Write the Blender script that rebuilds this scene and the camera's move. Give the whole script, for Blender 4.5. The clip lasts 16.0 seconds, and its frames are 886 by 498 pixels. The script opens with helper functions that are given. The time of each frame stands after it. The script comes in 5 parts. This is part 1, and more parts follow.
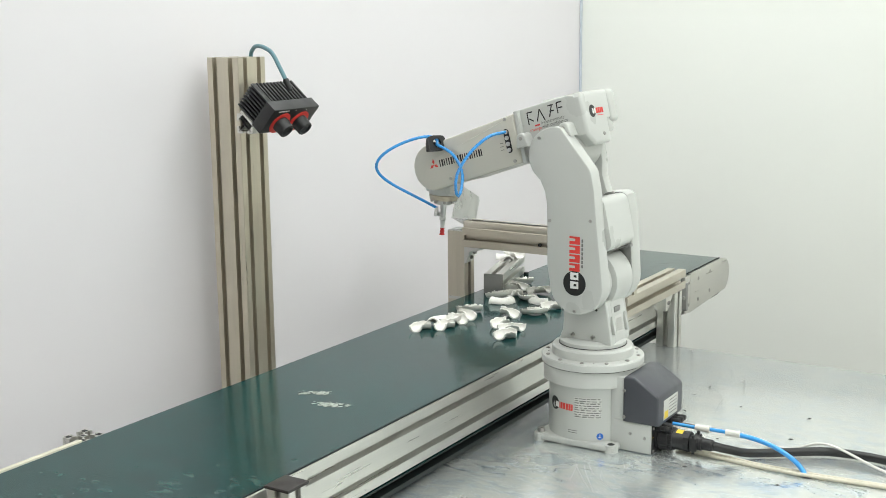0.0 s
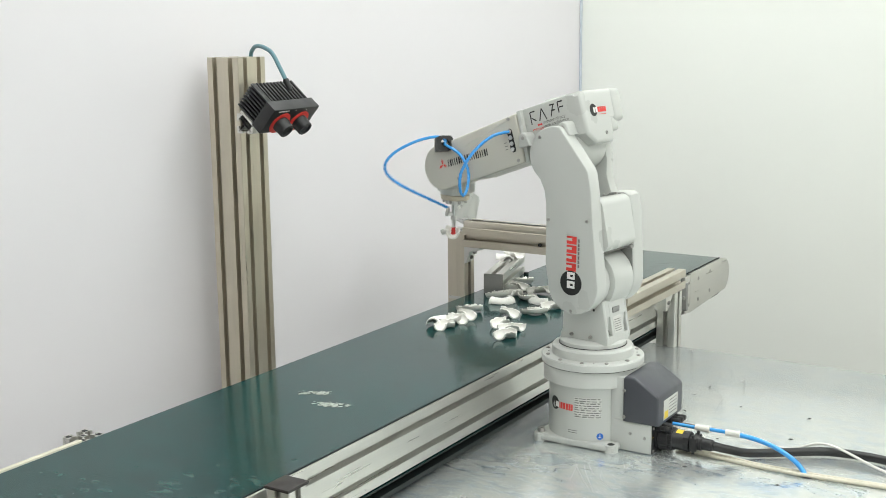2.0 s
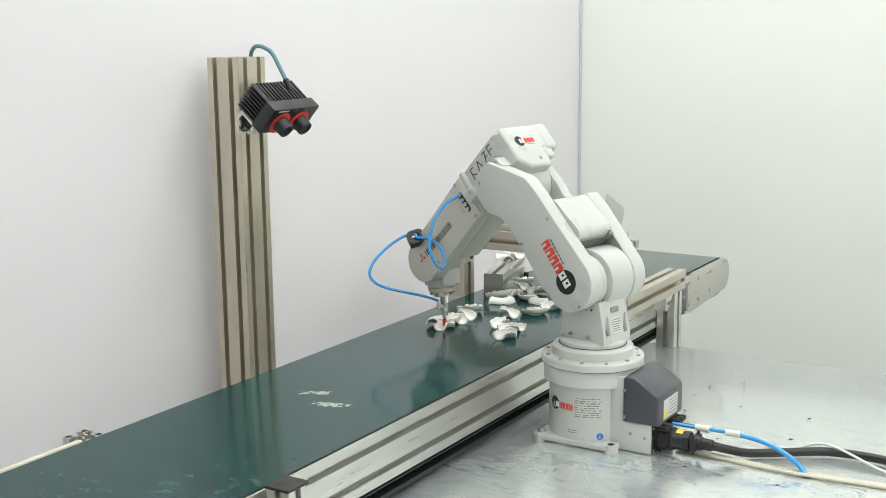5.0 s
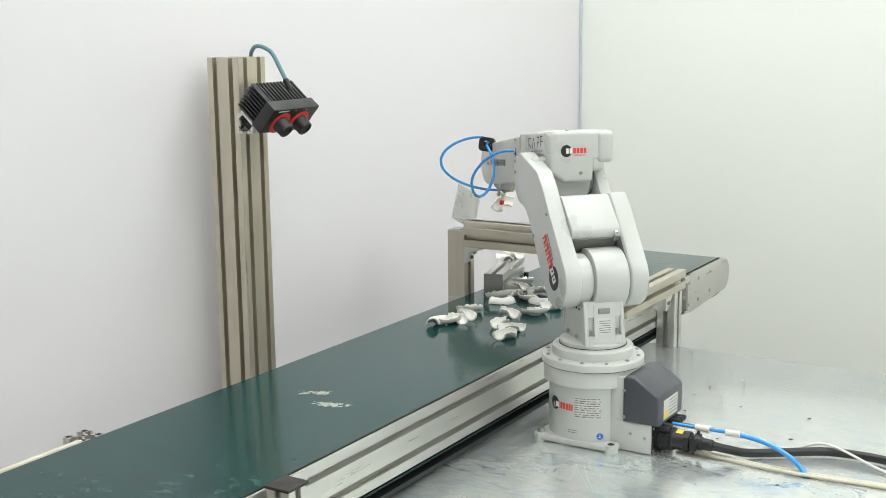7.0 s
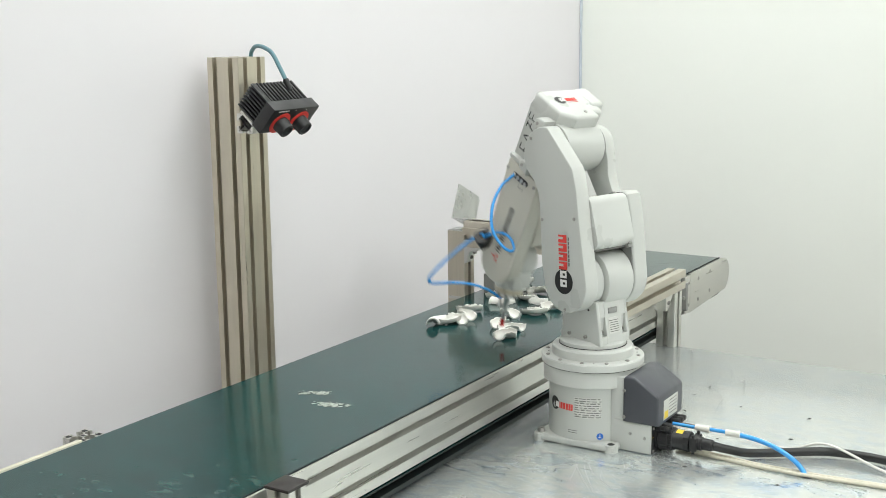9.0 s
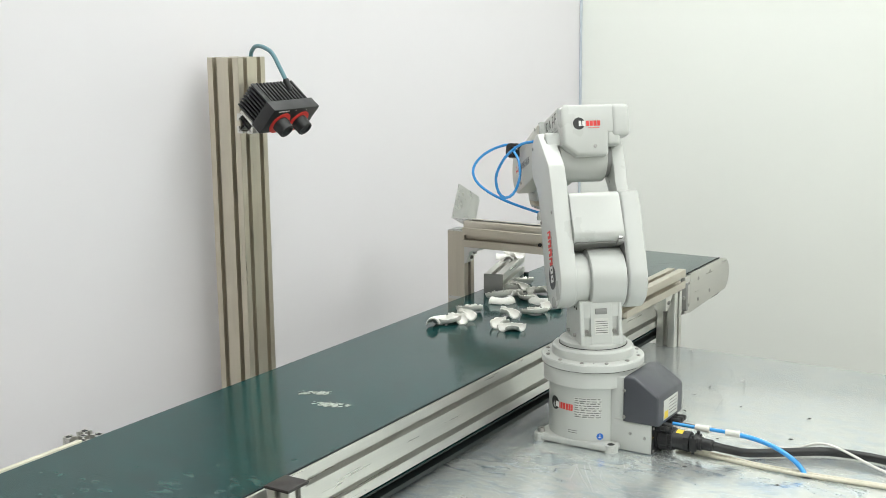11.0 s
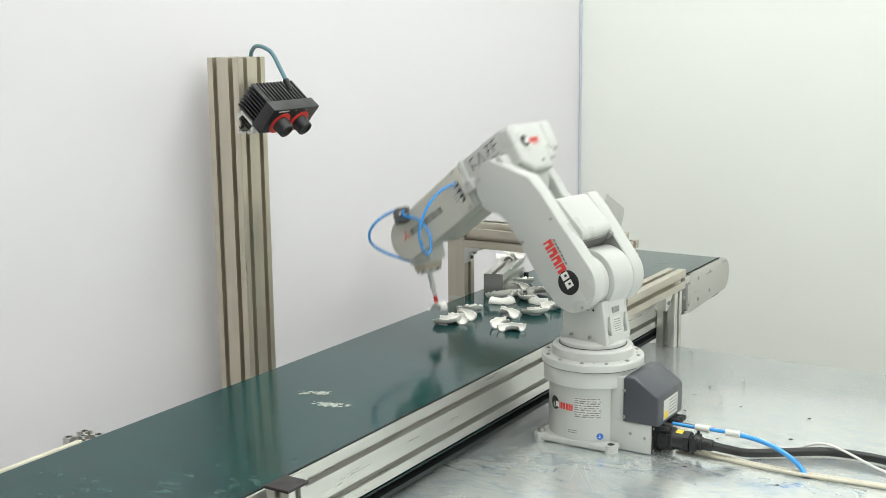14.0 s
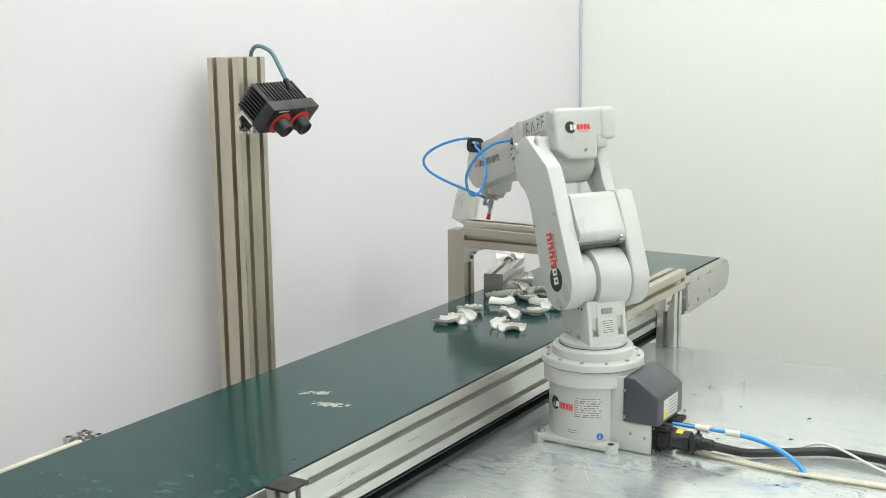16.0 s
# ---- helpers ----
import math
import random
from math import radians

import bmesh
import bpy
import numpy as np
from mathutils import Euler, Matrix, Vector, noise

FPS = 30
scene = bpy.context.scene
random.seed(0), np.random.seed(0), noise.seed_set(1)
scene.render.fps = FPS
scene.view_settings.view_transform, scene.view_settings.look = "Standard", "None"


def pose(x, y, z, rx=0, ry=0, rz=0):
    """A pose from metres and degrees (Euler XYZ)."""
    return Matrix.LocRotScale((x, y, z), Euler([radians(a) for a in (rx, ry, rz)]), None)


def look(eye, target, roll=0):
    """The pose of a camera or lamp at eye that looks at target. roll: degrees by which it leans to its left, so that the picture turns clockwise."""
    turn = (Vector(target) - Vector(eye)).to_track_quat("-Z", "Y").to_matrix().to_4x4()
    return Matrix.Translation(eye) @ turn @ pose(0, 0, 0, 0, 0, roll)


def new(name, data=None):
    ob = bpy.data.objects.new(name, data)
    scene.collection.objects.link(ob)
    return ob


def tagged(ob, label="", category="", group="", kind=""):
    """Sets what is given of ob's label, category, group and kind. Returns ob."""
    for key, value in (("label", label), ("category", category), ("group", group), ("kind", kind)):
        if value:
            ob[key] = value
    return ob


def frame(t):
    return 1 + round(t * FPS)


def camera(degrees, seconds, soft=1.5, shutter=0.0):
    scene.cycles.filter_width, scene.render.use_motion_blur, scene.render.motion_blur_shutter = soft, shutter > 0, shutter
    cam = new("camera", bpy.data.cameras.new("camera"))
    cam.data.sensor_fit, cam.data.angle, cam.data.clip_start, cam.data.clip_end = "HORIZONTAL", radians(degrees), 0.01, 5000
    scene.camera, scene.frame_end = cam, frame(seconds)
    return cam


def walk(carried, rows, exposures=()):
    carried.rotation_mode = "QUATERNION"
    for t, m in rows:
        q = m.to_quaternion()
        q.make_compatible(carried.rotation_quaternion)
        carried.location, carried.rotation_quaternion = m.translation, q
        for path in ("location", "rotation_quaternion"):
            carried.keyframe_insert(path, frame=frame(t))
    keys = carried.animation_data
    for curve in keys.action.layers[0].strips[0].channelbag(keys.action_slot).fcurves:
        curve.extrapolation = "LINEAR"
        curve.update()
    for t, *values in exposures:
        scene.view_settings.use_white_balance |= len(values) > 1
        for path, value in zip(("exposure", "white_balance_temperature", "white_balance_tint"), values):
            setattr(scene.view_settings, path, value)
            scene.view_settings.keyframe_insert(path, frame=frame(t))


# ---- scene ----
cam = camera(40.45, 16.0, soft=0.7, shutter=0.9)
EYE = (0.8874, -1.9472, 0.7502)
AIM = (0.8874 - 0.52686 * 0.98275, -1.9472 + 0.84995 * 0.98275, 0.7502 - 0.18495)
walk(cam, [(0.0, look(EYE, AIM, -0.567)), (16.0, look(EYE, AIM, -0.567))], exposures=((0.0, 0.0), (16.0, 0.0)))

# ---- light: a closed room under added ceiling light panels, all out of view ----
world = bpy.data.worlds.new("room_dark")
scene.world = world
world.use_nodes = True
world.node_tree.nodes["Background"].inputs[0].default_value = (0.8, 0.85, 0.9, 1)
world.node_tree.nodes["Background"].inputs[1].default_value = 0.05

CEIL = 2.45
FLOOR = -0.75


def added_ceiling_lamp(x, y, sx, sy, power, colour):
    data = bpy.data.lights.new("added_panel_light", "AREA")
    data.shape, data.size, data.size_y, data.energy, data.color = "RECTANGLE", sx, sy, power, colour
    ob = new("added_panel_light", data)
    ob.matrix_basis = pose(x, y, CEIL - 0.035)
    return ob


# overhead light is inferred; panel layout and powers are set to balance brightness
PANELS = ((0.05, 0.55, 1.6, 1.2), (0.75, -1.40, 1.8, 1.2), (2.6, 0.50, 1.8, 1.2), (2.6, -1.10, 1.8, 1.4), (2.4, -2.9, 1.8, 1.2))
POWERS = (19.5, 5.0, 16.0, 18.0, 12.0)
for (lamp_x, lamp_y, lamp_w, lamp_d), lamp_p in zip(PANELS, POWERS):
    added_ceiling_lamp(lamp_x, lamp_y, lamp_w, lamp_d, lamp_p, (0.958, 1.0, 0.972))


# ---- materials ----
def mat(name, colour, rough=0.5, metal=0.0, vary=0.08, scale=30.0, bump=0.0, bscale=200.0, rvary=0.1, coat=0.0, stretch=None, trans=0.0, rand=0.0):
    """A surface with tone variation at two scales, roughness variation and fine relief."""
    m = bpy.data.materials.new(name)
    m.use_nodes = True
    nt = m.node_tree
    b = nt.nodes["Principled BSDF"]
    b.inputs["Metallic"].default_value = metal
    b.inputs["Coat Weight"].default_value = coat
    b.inputs["Transmission Weight"].default_value = trans
    tc = nt.nodes.new("ShaderNodeTexCoord")
    src = tc.outputs["Object"]
    if stretch:
        mp = nt.nodes.new("ShaderNodeMapping")
        mp.inputs["Scale"].default_value = stretch
        nt.links.new(src, mp.inputs["Vector"])
        src = mp.outputs["Vector"]

    def noise_tex(s, detail):
        n = nt.nodes.new("ShaderNodeTexNoise")
        n.inputs["Scale"].default_value, n.inputs["Detail"].default_value = s, detail
        nt.links.new(src, n.inputs["Vector"])
        return n.outputs["Fac"]
    big, small = noise_tex(scale * 0.2, 3), noise_tex(scale, 6)
    mix = nt.nodes.new("ShaderNodeMath")
    mix.operation = "ADD"
    nt.links.new(big, mix.inputs[0]), nt.links.new(small, mix.inputs[1])
    fac = mix.outputs[0]
    if rand:
        info = nt.nodes.new("ShaderNodeObjectInfo")
        ra = nt.nodes.new("ShaderNodeMath")
        ra.operation, ra.inputs[1].default_value = "MULTIPLY_ADD", rand
        nt.links.new(info.outputs["Random"], ra.inputs[0]), nt.links.new(fac, ra.inputs[2])
        fac = ra.outputs[0]
    ramp = nt.nodes.new("ShaderNodeMapRange")
    ramp.inputs["From Min"].default_value, ramp.inputs["From Max"].default_value = 0.6, 1.4
    ramp.inputs["To Min"].default_value, ramp.inputs["To Max"].default_value = 1 - vary, 1 + vary
    nt.links.new(fac, ramp.inputs["Value"])
    col = nt.nodes.new("ShaderNodeVectorMath")
    col.operation = "SCALE"
    col.inputs[0].default_value = colour
    nt.links.new(ramp.outputs[0], col.inputs["Scale"])
    nt.links.new(col.outputs[0], b.inputs["Base Color"])
    rr = nt.nodes.new("ShaderNodeMapRange")
    rr.inputs["From Min"].default_value, rr.inputs["From Max"].default_value = 0.6, 1.4
    rr.inputs["To Min"].default_value, rr.inputs["To Max"].default_value = max(0.02, rough - rvary), min(1, rough + rvary)
    nt.links.new(mix.outputs[0], rr.inputs["Value"])
    nt.links.new(rr.outputs[0], b.inputs["Roughness"])
    if bump:
        bp = nt.nodes.new("ShaderNodeBump")
        bp.inputs["Strength"].default_value, bp.inputs["Distance"].default_value = bump, 0.001
        nt.links.new(noise_tex(bscale, 4), bp.inputs["Height"])
        nt.links.new(bp.outputs[0], b.inputs["Normal"])
    return m


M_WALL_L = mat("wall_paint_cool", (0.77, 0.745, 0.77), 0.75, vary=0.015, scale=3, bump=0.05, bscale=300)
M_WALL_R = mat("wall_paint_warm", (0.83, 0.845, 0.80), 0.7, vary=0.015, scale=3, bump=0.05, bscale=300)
M_ROOM = mat("room_paint", (0.74, 0.73, 0.70), 0.8, vary=0.03, scale=2)
M_FLOOR = mat("vinyl_floor", (0.28, 0.27, 0.25), 0.5, vary=0.1, scale=6)
M_WHITE = mat("robot_paint", (0.535, 0.545, 0.52), 0.28, vary=0.012, scale=14, bump=0.03, bscale=500, rvary=0.012)
M_CASE = mat("forearm_paint", (0.555, 0.54, 0.48), 0.30, vary=0.012, scale=14, bump=0.03, bscale=500, rvary=0.012)
M_BELT_EDGE = mat("belt_edge", (0.01, 0.014, 0.014), 0.6)
ALU = dict(colour=(0.63, 0.62, 0.585), rough=0.32, metal=0.85, vary=0.05, scale=8, bump=0.03, bscale=80, rvary=0.08)
# same aluminium with the tan of a warm reflection put into its colour
WARM_LIT_ALU = dict(colour=(0.60, 0.555, 0.475), rough=0.34, metal=0.8, vary=0.06, scale=8, bump=0.03, bscale=80, rvary=0.08)
# grain runs along the profile: upright, along y, along x
M_ALU = mat("anodised_aluminium", stretch=(30, 30, 1.2), **ALU)
M_ALU_Y = mat("anodised_aluminium_along", stretch=(30, 1.2, 30), **ALU)
M_ALU2 = mat("warm_lit_aluminium", stretch=(30, 30, 1.2), **WARM_LIT_ALU)
M_ALU2_Y = mat("warm_lit_aluminium_along", stretch=(30, 1.2, 30), **WARM_LIT_ALU)
M_ALU2_X = mat("warm_lit_aluminium_across", stretch=(1.2, 30, 30), **WARM_LIT_ALU)
# the post's base colour also holds the tan it reflects
M_POST = mat("warm_lit_anodised_aluminium", (0.60, 0.55, 0.45), 0.34, metal=0.8, vary=0.06, scale=8, stretch=(30, 30, 1.2), bump=0.03, bscale=80, rvary=0.08)
M_STEEL = mat("zinc_steel", (0.62, 0.62, 0.61), 0.3, metal=1.0, vary=0.08, scale=40, rvary=0.1)
M_SCREW = mat("screw_steel", (0.42, 0.41, 0.39), 0.35, metal=0.9, vary=0.1, scale=200)
M_DARK = mat("dark_gap", (0.02, 0.02, 0.02), 0.7)
M_BLACK = mat("black_plastic", (0.012, 0.012, 0.013), 0.42, vary=0.15, scale=60, bump=0.05, bscale=900)
M_CAP = mat("brown_black_cap", (0.022, 0.018, 0.016), 0.45, vary=0.1, scale=60)
M_GREYCAP = mat("grey_end_cap", (0.26, 0.26, 0.25), 0.55, vary=0.05, scale=80)
M_HOOD = mat("grey_hood", (0.065, 0.068, 0.08), 0.38, vary=0.05, scale=50, bump=0.04, bscale=1500)
M_BLUE = mat("blue_hose", (0.045, 0.33, 0.80), 0.18, vary=0.05, scale=80, coat=0.4)
M_TEAL = mat("teal_cable", (0.13, 0.26, 0.30), 0.45, vary=0.05, scale=80)
M_RED = mat("red_rubber", (0.55, 0.02, 0.02), 0.4, vary=0.08, scale=100)
M_REDPRINT = mat("red_print", (0.72, 0.05, 0.04), 0.5, vary=0.04, scale=100)
M_INK = mat("black_print", (0.012, 0.012, 0.012), 0.45, vary=0.1, scale=100)
M_GREYINK = mat("grey_print", (0.16, 0.16, 0.15), 0.5, vary=0.1, scale=100)
M_WPRINT = mat("white_print", (0.78, 0.78, 0.76), 0.5, vary=0.03, scale=100)
M_LABEL = mat("label_film", (0.60, 0.60, 0.57), 0.4, vary=0.03, scale=100)
M_YELLOW = mat("yellow_label", (0.80, 0.58, 0.03), 0.45, vary=0.05, scale=100)
M_BLUEDOT = mat("blue_sticker", (0.02, 0.16, 0.62), 0.4, vary=0.04, scale=100)
M_PLASTER = mat("cast_shell", (0.80, 0.785, 0.74), 0.36, vary=0.07, scale=90, bump=0.25, bscale=350, rvary=0.12, rand=0.3)
M_CREAM = mat("cream_cable", (0.62, 0.58, 0.47), 0.5, vary=0.05, scale=60)
M_CABLE = mat("black_cable", (0.012, 0.012, 0.012), 0.4, vary=0.1, scale=60)
M_WHITEP = mat("white_fitting", (0.72, 0.71, 0.66), 0.4, vary=0.04, scale=60)
M_BRASS = mat("flange_metal", (0.52, 0.47, 0.38), 0.35, metal=0.9, vary=0.1, scale=90)


def table_material():
    """Galvanised sheet: brushed, with broad spangle patches and fine scratches; bluish reflections and stains are put
    into the colour.
    """
    m = bpy.data.materials.new("galvanised_sheet")
    m.use_nodes = True
    nt = m.node_tree
    b = nt.nodes["Principled BSDF"]
    b.inputs["Metallic"].default_value = 0.68
    tc = nt.nodes.new("ShaderNodeTexCoord")

    def tex(kind, vec, **kw):
        mp = nt.nodes.new("ShaderNodeMapping")
        mp.inputs["Scale"].default_value = vec
        mp.inputs["Rotation"].default_value = (0, 0, kw.pop("turn", 0.0))
        nt.links.new(tc.outputs["Object"], mp.inputs["Vector"])
        n = nt.nodes.new(kind)
        nt.links.new(mp.outputs[0], n.inputs["Vector"])
        for k, v in kw.items():
            n.inputs[k].default_value = v
        return n.outputs["Fac"]
    big = tex("ShaderNodeTexNoise", (5, 7, 5), Detail=5.0, Roughness=0.6, Distortion=0.6)
    mid = tex("ShaderNodeTexNoise", (11, 42, 6), Detail=6.0, Distortion=0.5)
    fine = tex("ShaderNodeTexNoise", (16, 620, 10), Detail=3.0, Distortion=0.3, turn=-0.15)

    def rng(src, a, c, lo, hi):
        n = nt.nodes.new("ShaderNodeMapRange")
        for i, v in zip(("From Min", "From Max", "To Min", "To Max"), (a, c, lo, hi)):
            n.inputs[i].default_value = v
        nt.links.new(src, n.inputs["Value"])
        return n.outputs[0]

    def op(kind, x, y):
        n = nt.nodes.new("ShaderNodeMath")
        n.operation = kind
        nt.links.new(x, n.inputs[0]), nt.links.new(y, n.inputs[1])
        return n.outputs[0]
    blots = tex("ShaderNodeTexNoise", (4, 9, 4), Detail=7.0, Roughness=0.62, Distortion=1.2, turn=0.5)
    hair = None
    for turn, where in ((0.3, (9, 900, 10)), (1.25, (12, 1100, 10)), (-0.8, (10, 1000, 10)), (2.2, (14, 1200, 10))):
        line = rng(tex("ShaderNodeTexNoise", where, Detail=2.0, Distortion=0.25, turn=turn), 0.665, 0.72, 0.0, 1.0)
        hair = line if hair is None else op("MAXIMUM", hair, line)
    specks = rng(tex("ShaderNodeTexNoise", (260, 260, 260), Detail=2.0), 0.70, 0.74, 0.0, 1.0)
    marks = op("MAXIMUM", op("MULTIPLY", hair, rng(blots, 0.40, 0.62, 0.15, 1.0)), specks)
    tone = op("MULTIPLY", rng(big, 0.3, 0.7, 0.95, 1.03), rng(mid, 0.32, 0.68, 0.94, 1.03))
    # blue-grey blots paint in bluish reflections together with stains
    stain_sheen = nt.nodes.new("ShaderNodeMix")
    stain_sheen.data_type = "RGBA"
    for q in stain_sheen.inputs:
        if q.name == "A" and q.type == "RGBA":
            q.default_value = (0.82, 0.84, 0.81, 1)
        if q.name == "B" and q.type == "RGBA":
            q.default_value = (0.58, 0.66, 0.72, 1)
    nt.links.new(rng(blots, 0.44, 0.66, 0.0, 1.0), stain_sheen.inputs["Factor"])
    col = nt.nodes.new("ShaderNodeVectorMath")
    col.operation = "SCALE"
    nt.links.new([q for q in stain_sheen.outputs if q.type == "RGBA"][0], col.inputs[0])
    nt.links.new(op("MULTIPLY", tone, rng(marks, 0.0, 1.0, 1.0, 0.78)), col.inputs["Scale"])
    nt.links.new(col.outputs[0], b.inputs["Base Color"])
    nt.links.new(op("ADD", rng(blots, 0.35, 0.65, 0.22, 0.13), op("ADD", rng(fine, 0.35, 0.7, 0.0, 0.03), rng(marks, 0.0, 1.0, 0.0, 0.22))), b.inputs["Roughness"])
    bp = nt.nodes.new("ShaderNodeBump")
    bp.inputs["Strength"].default_value, bp.inputs["Distance"].default_value = 0.03, 0.0003
    nt.links.new(op("ADD", fine, mid), bp.inputs["Height"])
    nt.links.new(bp.outputs[0], b.inputs["Normal"])
    return m


M_TABLE = table_material()


def belt_material():
    """Smooth PVC belt: mottled teal, with fine pale rub marks and dull specks."""
    m = bpy.data.materials.new("belt_pvc")
    m.use_nodes = True
    nt = m.node_tree
    b = nt.nodes["Principled BSDF"]
    b.inputs["Specular IOR Level"].default_value = 0.30
    tc = nt.nodes.new("ShaderNodeTexCoord")

    def tex(vec, turn, detail):
        mp = nt.nodes.new("ShaderNodeMapping")
        mp.inputs["Scale"].default_value = vec
        mp.inputs["Rotation"].default_value = (0, 0, turn)
        nt.links.new(tc.outputs["Object"], mp.inputs["Vector"])
        n = nt.nodes.new("ShaderNodeTexNoise")
        n.inputs["Scale"].default_value, n.inputs["Detail"].default_value = 1.0, detail
        nt.links.new(mp.outputs[0], n.inputs["Vector"])
        return n.outputs["Fac"]

    def rng(src, a, c, lo, hi):
        n = nt.nodes.new("ShaderNodeMapRange")
        for i, v in zip(("From Min", "From Max", "To Min", "To Max"), (a, c, lo, hi)):
            n.inputs[i].default_value = v
        nt.links.new(src, n.inputs["Value"])
        return n.outputs[0]

    def op(kind, x, y):
        n = nt.nodes.new("ShaderNodeMath")
        n.operation = kind
        nt.links.new(x, n.inputs[0]), nt.links.new(y, n.inputs[1])
        return n.outputs[0]
    cloud = tex((22, 22, 22), 0.0, 7.0)
    zone = rng(tex((6, 4, 6), 0.4, 2.0), 0.42, 0.60, 0.40, 1.0)
    rubs = op("MULTIPLY", rng(tex((42, 70, 60), -0.5, 9.0), 0.52, 0.66, 0.0, 1.0), zone)
    line = op("MULTIPLY", rng(tex((14, 500, 60), -0.62, 2.0), 0.60, 0.68, 0.0, 0.7), zone)
    specks = rng(tex((330, 330, 330), 0.0, 2.0), 0.70, 0.76, 0.0, 0.5)
    wear = op("MAXIMUM", op("MAXIMUM", rubs, line), specks)
    base = nt.nodes.new("ShaderNodeVectorMath")
    base.operation = "SCALE"
    base.inputs[0].default_value = (0.0050, 0.044, 0.044)
    nt.links.new(rng(cloud, 0.3, 0.7, 0.72, 1.3), base.inputs["Scale"])
    mix = nt.nodes.new("ShaderNodeMix")
    mix.data_type = "RGBA"
    for s in mix.inputs:
        if s.name == "B" and s.type == "RGBA":
            s.default_value = (0.052, 0.092, 0.080, 1)
        if s.name == "A" and s.type == "RGBA":
            nt.links.new(base.outputs[0], s)
    nt.links.new(op("MULTIPLY", wear, rng(cloud, 0.3, 0.7, 0.2, 0.65)), mix.inputs["Factor"])
    out = [s for s in mix.outputs if s.type == "RGBA"][0]
    nt.links.new(out, b.inputs["Base Color"])
    nt.links.new(op("ADD", rng(cloud, 0.3, 0.7, 0.075, 0.115), rng(wear, 0.0, 1.0, 0.0, 0.10)), b.inputs["Roughness"])
    bp = nt.nodes.new("ShaderNodeBump")
    bp.inputs["Strength"].default_value, bp.inputs["Distance"].default_value = 0.03, 0.001
    nt.links.new(tex((700, 700, 700), 0.0, 3.0), bp.inputs["Height"])
    nt.links.new(bp.outputs[0], b.inputs["Normal"])
    return m


M_BELT = belt_material()


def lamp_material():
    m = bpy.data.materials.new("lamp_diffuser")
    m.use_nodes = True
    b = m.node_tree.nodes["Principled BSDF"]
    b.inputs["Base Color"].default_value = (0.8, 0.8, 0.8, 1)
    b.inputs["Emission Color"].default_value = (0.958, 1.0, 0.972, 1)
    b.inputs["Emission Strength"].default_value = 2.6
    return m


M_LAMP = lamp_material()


# ---- mesh helpers ----
def thing(name, label, category, group="", m=None):
    ob = new(name)
    if m is not None:
        ob.matrix_basis = m
    return tagged(ob, label, category, group)


def part(name, bm, material, parent=None, label="", smooth=True, angle=35):
    """Links a bmesh as one mesh object under a thing or a part."""
    bm.normal_update()
    me = bpy.data.meshes.new(name)
    lim = radians(angle)
    for f in bm.faces:
        f.smooth = smooth
    for e in bm.edges:
        e.smooth = len(e.link_faces) == 2 and e.calc_face_angle(0) < lim
    bm.to_mesh(me)
    bm.free()
    me.materials.append(material)
    ob = new(name, me)
    ob.parent = parent
    if label:
        ob["label"] = label
    return ob


def box(x0, x1, y0, y1, z0, z1, bevel=0.0, seg=2, m=None):
    bm = bmesh.new()
    bmesh.ops.create_cube(bm, size=1.0)
    bmesh.ops.scale(bm, vec=(x1 - x0, y1 - y0, z1 - z0), verts=bm.verts)
    bmesh.ops.translate(bm, vec=((x0 + x1) / 2, (y0 + y1) / 2, (z0 + z1) / 2), verts=bm.verts)
    if bevel:
        bmesh.ops.bevel(bm, geom=bm.edges[:], offset=bevel, segments=seg, affect="EDGES", profile=0.5)
    if m is not None:
        bm.transform(m)
    return bm


def rod(r0, r1, length, m=None, seg=32, bevel=0.0):
    """A cylinder or cone along its own z from 0 to length."""
    bm = bmesh.new()
    bmesh.ops.create_cone(bm, cap_ends=True, segments=seg, radius1=r0, radius2=r1, depth=length)
    bmesh.ops.translate(bm, vec=(0, 0, length / 2), verts=bm.verts)
    if bevel:
        rim = [e for e in bm.edges if abs(e.verts[0].co.z - e.verts[1].co.z) < 1e-7]
        bmesh.ops.bevel(bm, geom=rim, offset=bevel, segments=2, affect="EDGES", profile=0.5)
    if m is not None:
        bm.transform(m)
    return bm


def turned(profile, seg=64, m=None):
    """A body of revolution about z from rows of (radius, z)."""
    bm = bmesh.new()
    rings = []
    for r, z in profile:
        rings.append([bm.verts.new((r * math.cos(2 * math.pi * i / seg), r * math.sin(2 * math.pi * i / seg), z)) for i in range(seg)])
    for a, b in zip(rings, rings[1:]):
        for i in range(seg):
            bm.faces.new((a[i], a[(i + 1) % seg], b[(i + 1) % seg], b[i]))
    bm.faces.new(rings[0][::-1])
    bm.faces.new(rings[-1])
    if m is not None:
        bm.transform(m)
    return bm


def prism(outline, y0, y1, bevel=0.0, seg=2, both=True):
    """An outline of (x, z) points, extruded along y from y0 to y1."""
    bm = bmesh.new()
    lo = [bm.verts.new((x, y0, z)) for x, z in outline]
    hi = [bm.verts.new((x, y1, z)) for x, z in outline]
    n = len(outline)
    fa, fb = bm.faces.new(lo), bm.faces.new(hi[::-1])
    for i in range(n):
        bm.faces.new((lo[i], hi[i], hi[(i + 1) % n], lo[(i + 1) % n]))
    bmesh.ops.recalc_face_normals(bm, faces=bm.faces)
    if bevel:
        rim = list(fb.edges) + (list(fa.edges) if both else [])
        bmesh.ops.bevel(bm, geom=rim, offset=bevel, segments=seg, affect="EDGES", profile=0.5)
    return bm


